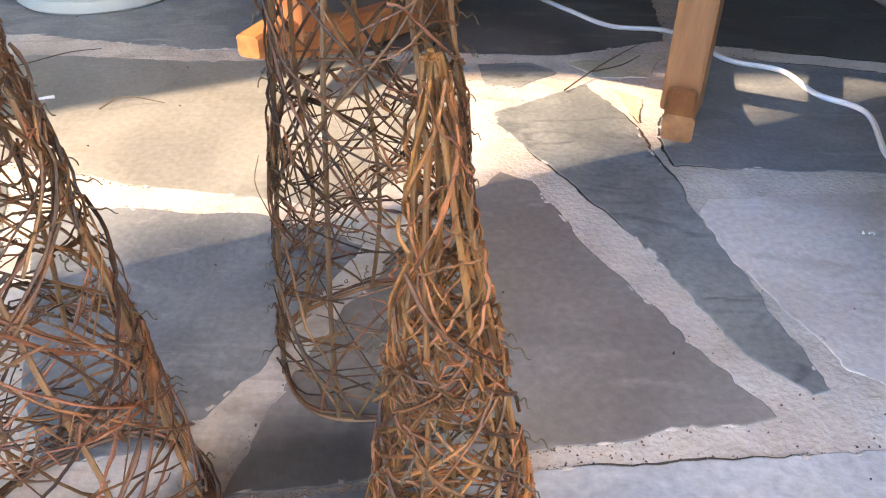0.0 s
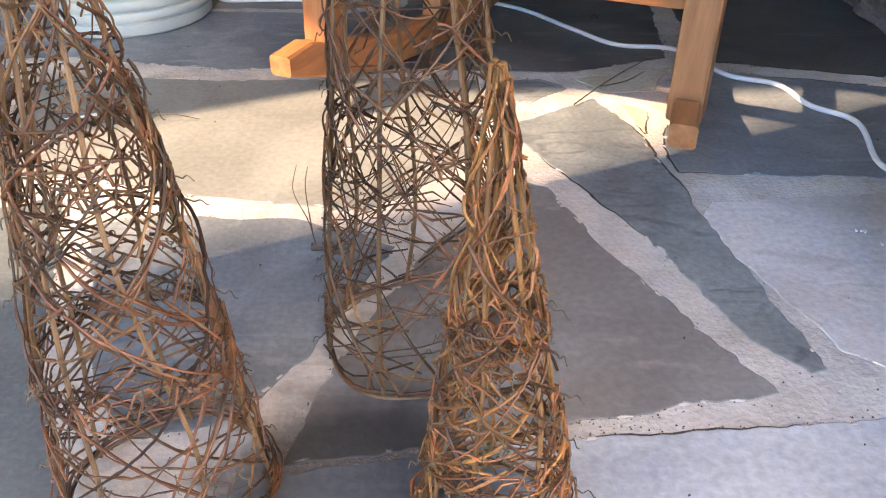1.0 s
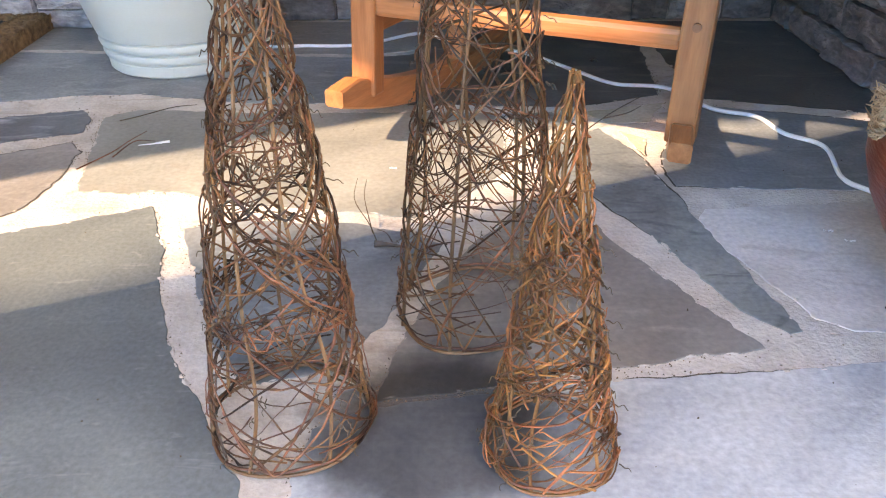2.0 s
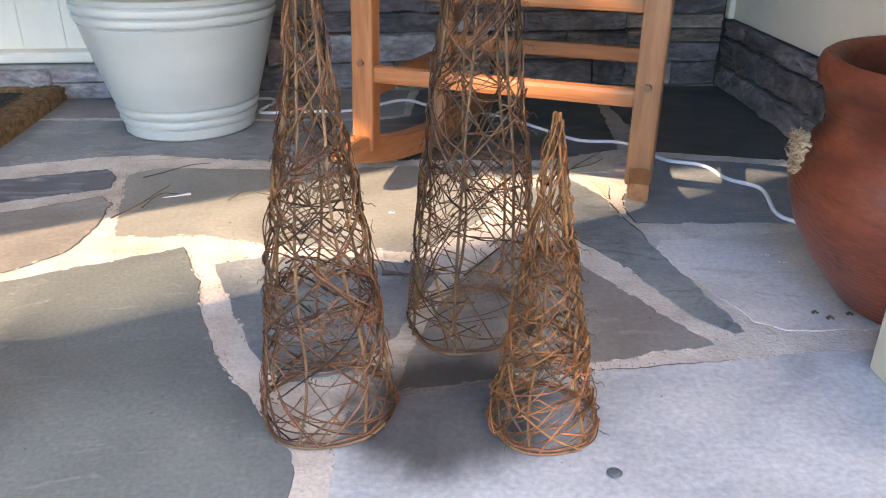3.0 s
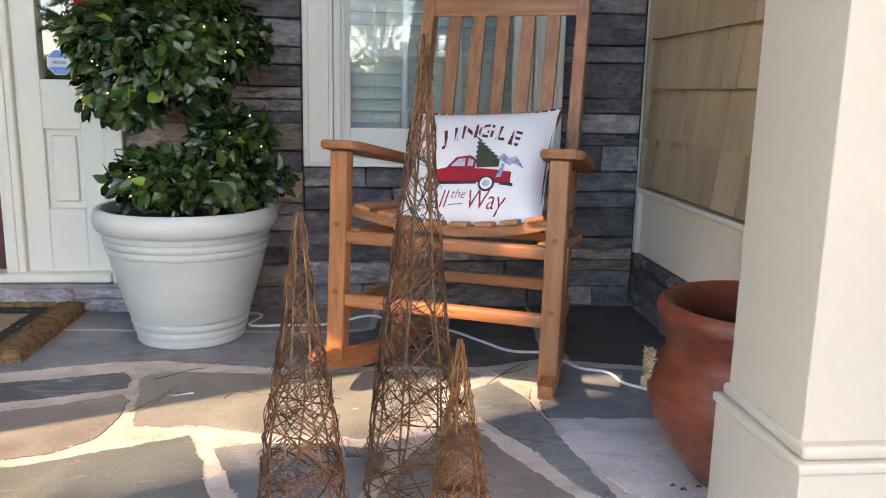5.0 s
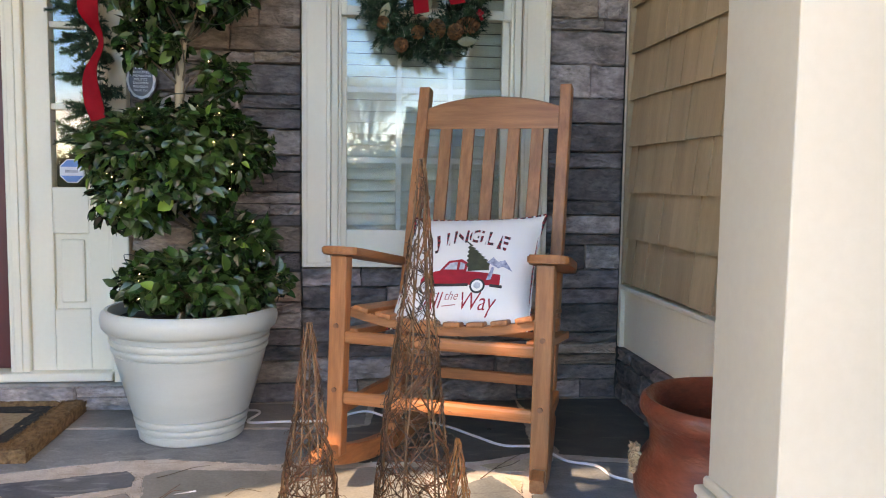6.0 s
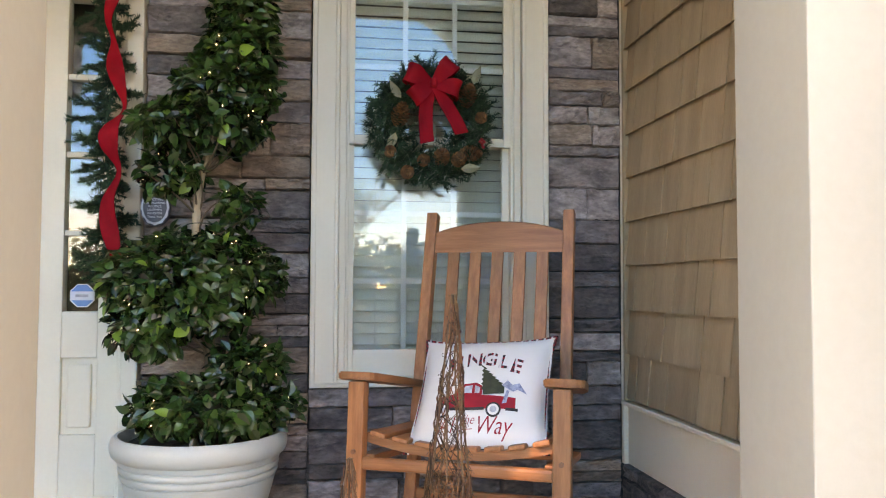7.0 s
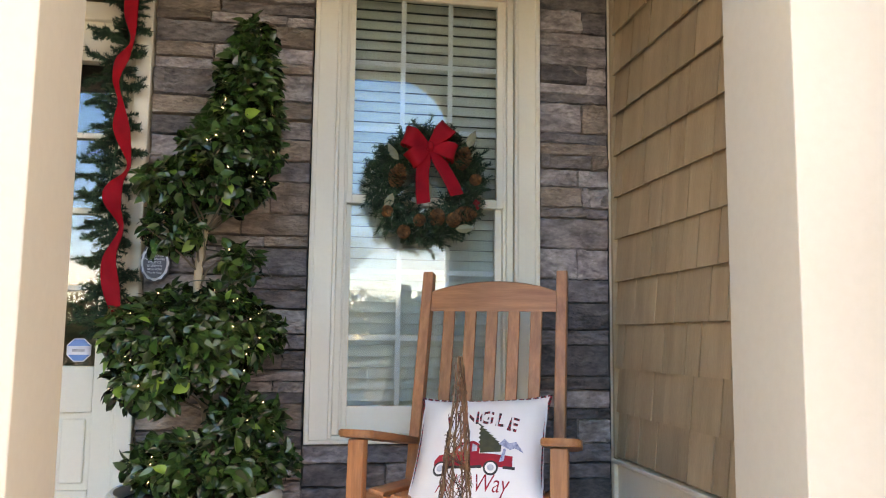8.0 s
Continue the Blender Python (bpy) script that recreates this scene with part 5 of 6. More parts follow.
for c, s, n in MASS:
    for k in range(max(4, n // 60)):
        d = Vector((lr.gauss(0, 1), lr.gauss(0, 1), lr.gauss(0, 0.6))).normalized()
        e = Vector(c) + Vector((d.x * s[0], d.y * s[1], d.z * s[2])) * 0.95
        z0 = c[2] - s[2] * 0.7
        t = min(max((z0 + 0.03) / 1.55, 0), 0.96) * (len(trunk_line) - 1)
        i = int(t)
        q = Vector(trunk_line[i]).lerp(Vector(trunk_line[i + 1]), t - i)
        mid = q.lerp(e, 0.5) + Vector((lr.uniform(-1, 1), lr.uniform(-1, 1), lr.uniform(-1, 1))) * 0.02
        tube(smooth_line([q, mid, e], 8), 0.0045, 0.0014, 5, twigs)
tagged(part("twig_mass", twigs, M["bark_dark"], topiary, "thin brown branches"), kind="stuff")

# string of lights wound through the topiary
lights = thing("string_lights", (-0.685, 1.665, 0.385), 0, "green wire string of tiny warm white bulbs", "string lights")
front = sorted([p for p in shell if p.y < 0.06], key=lambda p: p.z)
pick = front[::max(1, len(front) // 125)]
bulb_v, bulb_f = lathe([(0.0001, -0.0014), (0.0008, 0.0), (0.0009, 0.0020), (0.0006, 0.0040), (0.0001, 0.0048)], 8)
bulb_me = bpy.data.meshes.new("bulb")
bulb_me.from_pydata(bulb_v, [], bulb_f)
bulb_me.materials.append(M["bulb"])
for p in pick:
    q = p * 1.0
    q.y -= 0.016
    share("bulb", bulb_me, lights, q, (lr.uniform(-1.2, 1.2), lr.uniform(-1.2, 1.2), 0))
wire = []
for k in range(110):
    u = k / 109
    zc = 0.06 + 1.5 * u
    rr = 0.215 * (1 - u) ** 0.7 + 0.03
    a = u * 2 * math.pi * 6.5
    wire.append((0.02 + 0.07 * u + rr * math.cos(a) * 0.96, rr * math.sin(a) * 0.9 - 0.01, zc + 0.05 * noise.noise(Vector((u * 40, 0, 0)))))
part("wire", tube(smooth_line(wire, 420), 0.0016, sides=5), M["wire"], lights)


# ---- evergreen brush for wreath and garland ----
def sprig(out, frost, base, direction, ln, rr, dens=34, needle=0.022):
    """A twig set round with needles."""
    d = Vector(direction).normalized()
    s = d.orthogonal().normalized()
    t = d.cross(s)
    bend = (s * rr.uniform(-1, 1) + t * rr.uniform(-1, 1)) * 0.25 * ln
    pts = [Vector(base) + d * ln * u + bend * u * u for u in (0, 0.35, 0.7, 1.0)]
    tube(pts, 0.0011, 0.0006, 4, out)
    for k in range(dens):
        u = (k + rr.random()) / dens
        p = Vector(base) + d * ln * u + bend * u * u
        a = rr.uniform(0, 2 * math.pi)
        o = (s * math.cos(a) + t * math.sin(a))
        q = p + (o * 0.85 + d * rr.uniform(0.35, 0.9)).normalized() * needle * rr.uniform(0.7, 1.15) * (1 - 0.35 * u)
        w = (q - p).normalized().orthogonal() * 0.0017
        w2 = (q - p).normalized().cross(w)
        dst = frost if (frost is not None and rr.random() < 0.06) else out
        b = len(dst[0])
        dst[0].extend([tuple(p + w), tuple(p - w * 0.5 + w2 * 0.87), tuple(p - w * 0.5 - w2 * 0.87), tuple(q)])
        dst[1].extend([(b, b + 1, b + 3), (b + 1, b + 2, b + 3), (b + 2, b, b + 3)])


def ribbon(line, widths, normals, thick=0.0012):
    """A band along a line; normals give the direction across it."""
    v, f = [], []
    n = len(line)
    for i in range(n):
        p, w, c = Vector(line[i]), widths[i], Vector(normals[i]).normalized()
        tn = (Vector(line[min(i + 1, n - 1)]) - Vector(line[max(i - 1, 0)])).normalized()
        nn = tn.cross(c).normalized() * thick
        for e in (-1, -0.33, 0.33, 1):
            curl = 0.06 * w * (e * e)
            q = p + c * w * 0.5 * e + nn * (curl / thick)
            v += [tuple(q + nn), tuple(q - nn)]
    for i in range(n - 1):
        a, b = 8 * i, 8 * (i + 1)
        for k in range(3):
            f += [(a + 2 * k, a + 2 * k + 2, b + 2 * k + 2, b + 2 * k), (a + 2 * k + 1, b + 2 * k + 1, b + 2 * k + 3, a + 2 * k + 3)]
        f += [(a, b, b + 1, a + 1), (a + 6, a + 7, b + 7, b + 6)]
    f += [(0, 1, 3, 2), (2, 3, 5, 4), (4, 5, 7, 6)]
    e = 8 * (n - 1)
    f += [(e, e + 2, e + 3, e + 1), (e + 2, e + 4, e + 5, e + 3), (e + 4, e + 6, e + 7, e + 5)]
    return v, f


# ---- wreath ----
WC = Vector((0.095, 1.945, 1.505))
wreath = thing("wreath", tuple(WC), 0, "round evergreen wreath with red bow and pine cones", "wreath")
wr = random.Random(77)
green, frost = ([], []), ([], [])
for k in range(860):
    a = 2 * math.pi * (k + wr.random()) / 860
    R = 0.170 + wr.uniform(-0.05, 0.04)
    c = Vector((R * math.cos(a), wr.uniform(-0.03, 0.02), R * math.sin(a)))
    o = Vector((math.cos(a), 0, math.sin(a)))
    tg = Vector((-math.sin(a), 0, math.cos(a)))
    d = o * wr.uniform(-0.75, 1.0) + tg * wr.uniform(-0.2, 1.0) + Vector((0, wr.uniform(-0.9, 0.1), 0))
    sprig(green, frost if a > math.pi * 0.9 else None, c, d, wr.uniform(0.045, 0.08), wr, 40, 0.031)
tagged(part("greenery", green, M["needle"], wreath, "dark green pine needles"), kind="stuff")
tagged(part("frosted_needles", frost, M["frost"], wreath, "pale frosted needles"), kind="stuff")
ring = [(0.178 * math.cos(2 * math.pi * k / 40), 0.0, 0.178 * math.sin(2 * math.pi * k / 40)) for k in range(40)]
part("wreath_ring", tube(ring, 0.022, sides=8, closed=True), M["wire"], wreath)


def pine_cone(at, size, axis):
    out = ([], [])
    ax = Vector(axis).normalized()
    s = ax.orthogonal().normalized()
    t = ax.cross(s)
    n = 70
    for k in range(n):
        u = k / n
        a = k * 2.39996
        r = size * 0.42 * math.sin(math.pi * min(0.97, 0.12 + 0.86 * u)) ** 0.8
        c = ax * size * (u - 0.5) * 1.15
        o = s * math.cos(a) + t * math.sin(a)
        tg = ax.cross(o)
        w = size * 0.13
        p0, p1 = c + o * r * 0.4, c + o * r + ax * size * 0.06
        b = len(out[0])
        for q in (p0 + tg * w * 0.4, p0 - tg * w * 0.4, p1 - tg * w, p1 + ax * w * 0.5 + o * w * 0.3, p1 + tg * w, (p0 + p1) / 2 - ax * w * 0.5):
            out[0].append(tuple(q + Vector(at)))
        out[1].extend([(b, b + 1, b + 2, b + 3), (b, b + 3, b + 4), (b + 1, b + 5, b + 2), (b + 5, b + 4, b + 3), (b + 5, b + 3, b + 2), (b, b + 4, b + 5), (b, b + 5, b + 1)])
    part("pine_cone", out, M["cone"], wreath, "brown open pine cone")


for x, z, sz, axv in ((-0.118, 0.02, 0.062, (0.25, -0.6, 1)), (0.135, 0.10, 0.060, (0.2, -0.6, 1)), (0.185, 0.02, 0.040, (0.3, -1, 0)), (0.035, -0.135, 0.056, (0.1, -1, 0.6)),
                      (-0.03, -0.145, 0.042, (-0.5, -0.8, -0.4)), (0.10, -0.14, 0.050, (0.1, -1, 0.2)), (0.145, -0.115, 0.055, (1, -0.4, -0.1)), (-0.155, -0.115, 0.04, (0, -1, -0.3)), (-0.09, -0.19, 0.045, (-0.2, -1, -0.5))):
    pine_cone((x, -0.066, z), sz * 1.3, axv)
for x, z in ((0.190, -0.08), (0.182, -0.072), (0.197, -0.07), (0.188, -0.062), (-0.062, 0.195), (-0.07, 0.188), (0.195, -0.09)):
    bm = bmesh.new()
    bmesh.ops.create_icosphere(bm, subdivisions=2, radius=0.007)
    bmesh.ops.translate(bm, vec=(x, -0.065, z), verts=bm.verts)
    part("berry", bm, M["berry"], wreath, "shiny red berry", smooth=True)
for x, z, a in ((-0.135, -0.045, 4.3), (0.155, 0.145, 1.2), (0.0, -0.075, 1.5), (-0.115, 0.085, 2.2), (0.11, -0.175, 0.1),):
    v, f = leaf_shape(0.075, 0.036, 0.15, 0.1)
    m = Matrix.Translation((x, -0.066, z)) @ Matrix.Rotation(-a, 4, "Y") @ Matrix.Rotation(-1.3, 4, "X")
    part("pale_leaf", ([tuple(m @ Vector(q)) for q in v], f), M["paleleaf"], wreath, "pale dried leaf")


def bow_loop(dx, dz, wdt):
    """One flattened loop of the bow, from the knot outwards and back."""
    c = Vector((0.0, -0.075, 0.135))
    d = Vector((dx, 0, dz))
    line, wid, nor = [], [], []
    across = Vector((-dz, 0, dx)).normalized()
    for k in range(21):
        u = k / 20
        along = math.sin(math.pi * u) ** 0.8
        depth = -0.014 - 0.034 * math.sin(2 * math.pi * u) - 0.012 * along
        line.append(c + d * along + Vector((0, depth, 0)))
        wid.append(wdt * (0.30 + 0.70 * min(1.0, 1.5 * along)))
        nor.append(across + Vector((0, 0.25, 0)) * math.sin(2 * math.pi * u))
    return ribbon(line, wid, nor)


bow = part("bow", bow_loop(-0.098, 0.036, 0.070), M["ribbon"], wreath, "red velvet bow", smooth=True)
for dx, dz, w in ((0.070, 0.078, 0.070), (-0.076, -0.060, 0.066), (0.096, -0.026, 0.070)):
    part("bow_loop", bow_loop(dx, dz, w), M["ribbon"], bow, smooth=True)
for pts in ([(0.0, -0.10, 0.13), (-0.025, -0.098, 0.06), (-0.028, -0.10, -0.02), (-0.022, -0.095, -0.085)], [(0.0, -0.10, 0.13), (0.045, -0.105, 0.06), (0.080, -0.11, 0.0), (0.105, -0.105, -0.05)]):
    ln = smooth_line(pts, 18)
    part("bow_tail", ribbon(ln, [0.024 + 0.032 * min(1, k / 5) for k in range(18)], [(1, 0.25, 0.25)] * 18), M["ribbon"], bow, smooth=True)
part("knot", box(-0.013, 0.013, -0.124, -0.086, 0.118, 0.152, 0.010, 3), M["ribbon"], bow, smooth=True)
part("hanger", tube([(0, 0.0, 0.178), (0, 0.045, 0.205), (0, 0.083, 0.210)], 0.0015, sides=4), M["wire"], wreath)

# ---- garland along the sidelight ----
garland = thing("garland", (0, 0, 0), 0, "hanging evergreen garland wound with red ribbon beside the entrance", "garland")
gg = random.Random(99)
gl = smooth_line([(-0.985, 1.92, 2.62), (-1.005, 1.92, 2.38), (-1.015, 1.915, 2.15), (-1.045, 1.91, 1.9), (-1.045, 1.905, 1.65), (-1.065, 1.90, 1.42), (-1.045, 1.90, 1.2), (-1.03, 1.90, 1.0), (-1.02, 1.905, 0.90)], 120)
green = ([], [])
tube(gl, 0.006, sides=5, out=green)
for k in range(430):
    i = gg.randrange(1, 119)
    tg = (gl[i + 1] - gl[i - 1]).normalized() if i < 119 else Vector((0, 0, -1))
    d = Vector((gg.choice((-1, -1, 1)) * gg.uniform(0.3, 1), gg.uniform(-0.7, 0.2), gg.uniform(-0.7, 0.45)))
    sprig(green, None, gl[i], d, gg.uniform(0.035, 0.07), gg, 42, 0.024)
for k in range(46):                     # longer branch tips reaching out to both sides
    i = min(2 + int(k * 2.52 + gg.uniform(-1, 1)), 118)
    side = -1 if k % 3 != 1 else 1
    d = Vector((side, gg.uniform(-0.5, 0.0), gg.uniform(-0.45, 0.30))).normalized()
    reach = gg.uniform(0.07, 0.125) if side < 0 else gg.uniform(0.05, 0.095)
    sprig(green, None, gl[i], d, reach, gg, 70, 0.024)
    for q in range(5):
        e = (d + Vector((0, gg.uniform(-0.5, 0.3), gg.uniform(-0.7, 0.7)))).normalized()
        sprig(green, None, gl[i] + d * reach * (0.3 + 0.14 * q), e, gg.uniform(0.03, 0.05), gg, 38, 0.024)
tagged(part("greenery", green, M["needle"], garland, "dark green fir needles"), kind="stuff")
# the ribbon lies broad over the front and pinches where it turns behind: x, depth, z, width
knots_ = [(-0.905, 1.835, 2.60, 0.050), (-0.925, 1.86, 2.40, 0.018), (-0.940, 1.825, 2.22, 0.060), (-0.948, 1.825, 2.09, 0.058), (-0.955, 1.865, 1.985, 0.014),
          (-0.985, 1.83, 1.90, 0.046), (-1.012, 1.84, 1.82, 0.030), (-1.006, 1.865, 1.75, 0.020), (-1.000, 1.825, 1.64, 0.058), (-0.988, 1.87, 1.52, 0.014),
          (-1.025, 1.825, 1.44, 0.058), (-1.035, 1.825, 1.37, 0.062), (-1.008, 1.865, 1.29, 0.016), (-1.030, 1.82, 1.18, 0.060), (-1.020, 1.82, 1.07, 0.058), (-1.000, 1.84, 0.955, 0.026)]
rl = smooth_line([q[:3] for q in knots_], 130)
rw = [max(0.012, q.x) for q in smooth_line([(q[3], 0, 0) for q in knots_], 130)]
rn = [(1, 0.55 * math.sin(0.21 * k), 0.25 * math.cos(0.17 * k)) for k in range(130)]
rl = [p - Vector((0.058 * min(1.0, max(0.0, (p.z - 1.45) / 0.6)), 0, 0)) for p in rl]
part("ribbon", ribbon(rl, rw, rn), M["ribbon"], garland, "wound red velvet ribbon", smooth=True)

# ---- plaque ----
plaque = thing("wall_plaque", (-0.905, HOUSE_Y - 0.034, 1.178), 0, "oval navy plaque with white scrolled border on the stone wall", "sign")


def oval(rx, rz, y0, y1, n=40, wave=0.0):
    v = []
    for y in (y0, y1):
        for k in range(n):
            a = 2 * math.pi * k / n
            w = 1 + wave * math.cos(12 * a)
            v.append((rx * w * math.cos(a), y, rz * w * math.sin(a)))
    f = [tuple(range(n)), tuple(range(2 * n - 1, n - 1, -1))] + [(k, n + k, n + (k + 1) % n, (k + 1) % n) for k in range(n)]
    return v, f


part("backing", oval(0.052, 0.070, -0.004, 0.03), M["plaque"], plaque)
part("border", oval(0.049, 0.066, -0.0065, -0.004, 72, 0.03), M["plaque_white"], plaque)
part("field", oval(0.041, 0.057, -0.009, -0.0065), M["plaque"], plaque)


def wall_text(text, size, x, z, y, parent, mat):
    cu = bpy.data.curves.new("text", "FONT")
    cu.body, cu.size, cu.align_x, cu.resolution_u = text, size, "CENTER", 2
    ob = bpy.data.objects.new("text", cu)
    scene.collection.objects.link(ob)
    me = bpy.data.meshes.new_from_object(ob.evaluated_get(bpy.context.evaluated_depsgraph_get()))
    bpy.data.objects.remove(ob)
    bm = bmesh.new()
    bm.from_mesh(me)
    for v in bm.verts:
        v.co = Vector((x + v.co.x, y, z + v.co.y))
    bmesh.ops.triangulate(bm, faces=bm.faces[:])
    return part("lettering", bm, mat, parent)


wall_text("NO", 0.024, 0, 0.036, -0.0105, plaque, M["plaque_white"])
for k, word in enumerate(("SOLICITING", "FUNDRAISING", "POLITICS", "SALESMEN", "RELIGION", "Thank You")):
    wall_text(word, 0.0115, 0, 0.022 - 0.0125 * k, -0.0105, plaque, M["plaque_white"])
part("finial", join(box(-0.008, 0.008, -0.006, 0.0, 0.064, 0.082, 0.003), box(-0.016, 0.016, -0.006, 0.0, 0.062, 0.070, 0.003)), M["plaque_white"], plaque)

# ---- doormat ----
mat_ = thing("doormat", (-1.52, 1.685, 0), 0, "thick brown coir doormat with black border stripe", "doormat")


def fuzz_box(x0, x1, y0, y1, z0, z1):
    bm = box(x0, x1, y0, y1, z0, z1, 0)
    bmesh.ops.subdivide_edges(bm, edges=bm.edges[:], cuts=24, use_grid_fill=True)
    for v in bm.verts:
        if v.co.z > z0 + 0.001:
            q = v.co * 90
            ed = min(v.co.x - x0, x1 - v.co.x, v.co.y - y0, y1 - v.co.y)
            if v.co.z > z1 - 0.001 and z1 > 0.035:
                v.co.z -= 0.016 * max(0.0, 1 - ed / 0.014) ** 2
            v.co.x += 0.004 * noise.noise(q)
            v.co.y += 0.004 * noise.noise(q + Vector((5, 1, 3)))
            v.co.z += 0.004 * noise.noise(q + Vector((2, 8, 1)))
    return bm


part("pile", fuzz_box(-0.34, 0.34, -0.225, 0.215, 0.0, 0.026), M["coir_tan"], mat_)
part("stripe", join(fuzz_box(0.27, 0.345, -0.23, 0.22, 0.0, 0.029), fuzz_box(-0.345, -0.27, -0.23, 0.22, 0.0, 0.029),
                    fuzz_box(-0.27, 0.27, -0.23, -0.155, 0.0, 0.029), fuzz_box(-0.27, 0.27, 0.145, 0.22, 0.0, 0.029)), M["coir_black"], mat_, "black border stripe")
part("rim", join(fuzz_box(0.34, 0.415, -0.29, 0.275, 0.0, 0.042), fuzz_box(-0.415, -0.34, -0.29, 0.275, 0.0, 0.042),
                 fuzz_box(-0.34, 0.34, -0.29, -0.225, 0.0, 0.042), fuzz_box(-0.34, 0.34, 0.215, 0.275, 0.0, 0.042)), M["coir"], mat_, "thick brown edge")

fibres = ([], [])
fr_ = random.Random(8)
for k in range(5200):
    x, y = fr_.uniform(0.335, 0.418), fr_.uniform(-0.29, 0.275)
    if k % 2:
        x, y = fr_.uniform(-0.2, 0.418), fr_.uniform(-0.292, -0.225)
    edge = 1 if (x > 0.405 or y < -0.28) else 0
    p = Vector((x, y, 0.041 - 0.03 * edge * fr_.random()))
    d = Vector((fr_.uniform(-1, 1) + 0.8 * (x > 0.405), fr_.uniform(-1, 1) - 0.8 * (y < -0.28), fr_.uniform(0.1, 1.0))).normalized()
    q = p + d * fr_.uniform(0.005, 0.012)
    w = d.orthogonal().normalized() * 0.0007
    b = len(fibres[0])
    fibres[0].extend([tuple(p + w), tuple(p - w), tuple(p + d.cross(w)), tuple(q)])
    fibres[1].extend([(b, b + 1, b + 3), (b + 1, b + 2, b + 3), (b + 2, b, b + 3)])
tagged(part("fibre_fuzz", fibres, M["coir"], mat_, "loose coir fibres"), kind="stuff")

# ---- extension cord ----
cord = thing("extension_cord", (0, 0, 0), 0, "white extension cord lying across the flagstones", "cord")
cl = [(-0.60, 1.87, 0.005), (-0.52, 1.885, 0.006), (-0.488, 1.85, 0.006), (-0.515, 1.745, 0.005), (-0.40, 1.742, 0.005), (-0.26, 1.75, 0.005), (-0.12, 1.845, 0.006), (-0.04, 1.78, 0.006), (0.134, 1.68, 0.005),
      (0.241, 1.54, 0.005), (0.315, 1.446, 0.005), (0.42, 1.415, 0.006), (0.481, 1.293, 0.005), (0.557, 1.246, 0.005), (0.580, 1.16, 0.005), (0.628, 1.093, 0.006), (0.604, 0.967, 0.005), (0.625, 0.915, 0.006), (0.67, 0.86, 0.005)]
cv = tube(smooth_line(cl, 200), 0.0042, sides=8)
part("cable", cv, M["white_cord"], cord, smooth=True)

# ---- litter on the floor ----
def litter(name, label, cat, lines, r, mat):
    out = ([], [])
    for ln in lines:
        tube(smooth_line(ln, 14), r, r * 0.5, 5, out)
    t = part(name, out, M[mat])
    return tagged(t, label, cat)


litter("twig", "thin dark forked twig on the flagstones", "twig", [[(0.20, 1.17, 0.004), (0.25, 1.23, 0.010), (0.30, 1.30, 0.006), (0.36, 1.37, 0.004)], [(0.25, 1.23, 0.009), (0.30, 1.25, 0.012), (0.34, 1.30, 0.008)]], 0.0014, "bark_dark")
litter("vine_scrap", "loose curled vine scrap on the flagstones", "twig", [[(-0.70, 1.02, 0.003), (-0.655, 1.07, 0.012), (-0.63, 1.10, 0.022), (-0.615, 1.15, 0.02)]], 0.0013, "vine")
litter("vine_scrap", "loose curled vine scrap on the flagstones", "twig", [[(-0.655, 1.07, 0.003), (-0.63, 1.12, 0.012), (-0.60, 1.14, 0.004)]], 0.0013, "vine")
litter("vine_scrap", "dark curled vine scrap beside the woven tree", "twig", [[(-0.70, 1.245, 0.003), (-0.66, 1.26, 0.008), (-0.61, 1.30, 0.010), (-0.57, 1.33, 0.004)]], 0.0013, "bark_dark")
litter("vine_scrap", "dark curled vine scrap beside the woven tree", "twig", [[(-0.49, 1.10, 0.003), (-0.455, 1.115, 0.016), (-0.40, 1.12, 0.004)]], 0.0013, "bark_dark")
litter("vine_scrap", "wiry curled tendril rising from the floor", "twig", [[(-0.165, 0.755, 0.003), (-0.18, 0.80, 0.012), (-0.205, 0.845, 0.03), (-0.20, 0.86, 0.06)]], 0.0010, "bark_dark")
litter("vine_scrap", "wiry curled tendril rising from the floor", "twig", [[(-0.175, 0.79, 0.003), (-0.19, 0.85, 0.03), (-0.187, 0.865, 0.055)]], 0.0010, "bark_dark")
curl = ([], [])
for i in range(9):
    u = i / 8
    for k in range(6):
        a = radians(30) + radians(220) * k / 5
        r = 0.007 * (1 - 0.75 * u) * (1 + 0.2 * math.sin(5 * u + k))
        curl[0].append((-0.020 + 0.046 * u, r * math.cos(a), 0.0068 - 0.004 * u - r * math.sin(a) * 0.85))
for i in range(8):
    for k in range(5):
        a = 6 * i + k
        curl[1].append((a, a + 1, a + 7, a + 6))
tube(smooth_line([(0.006, 0, 0.009), (-0.006, 0.018, 0.013), (-0.022, 0.032, 0.010)], 10), 0.0010, 0.0006, 5, curl)
dead = part("dead_leaf", curl, M["dead_leaf"])
dead.matrix_world = pose(-0.150, 0.752, 0.0006, 0, 0, -8)
tagged(dead, "dark curled dead leaf lying on a flagstone", "leaf")
pebble = part("pebble", lathe([(0.0003, 0.0), (0.007, 0.001), (0.009, 0.003), (0.006, 0.005), (0.0003, 0.006)], 16), M["slate_dark"])
pebble.matrix_world = pose(0.096, 0.250, 0.0)
tagged(pebble, "small dark oval glass pebble on the flagstone", "pebble")
crumbs = ([], [])
cr = random.Random(5)
for k in range(110):
    x, y = cr.uniform(-1.05, 0.85), cr.uniform(0.25, 1.9)
    s = cr.uniform(0.0005, 0.0014)
    tube([(x, y, 0.001), (x + cr.uniform(-1, 1) * s * 2, y + cr.uniform(-1, 1) * s * 2, 0.001 + s * 0.6)], s, s * 0.5, 5, crumbs)
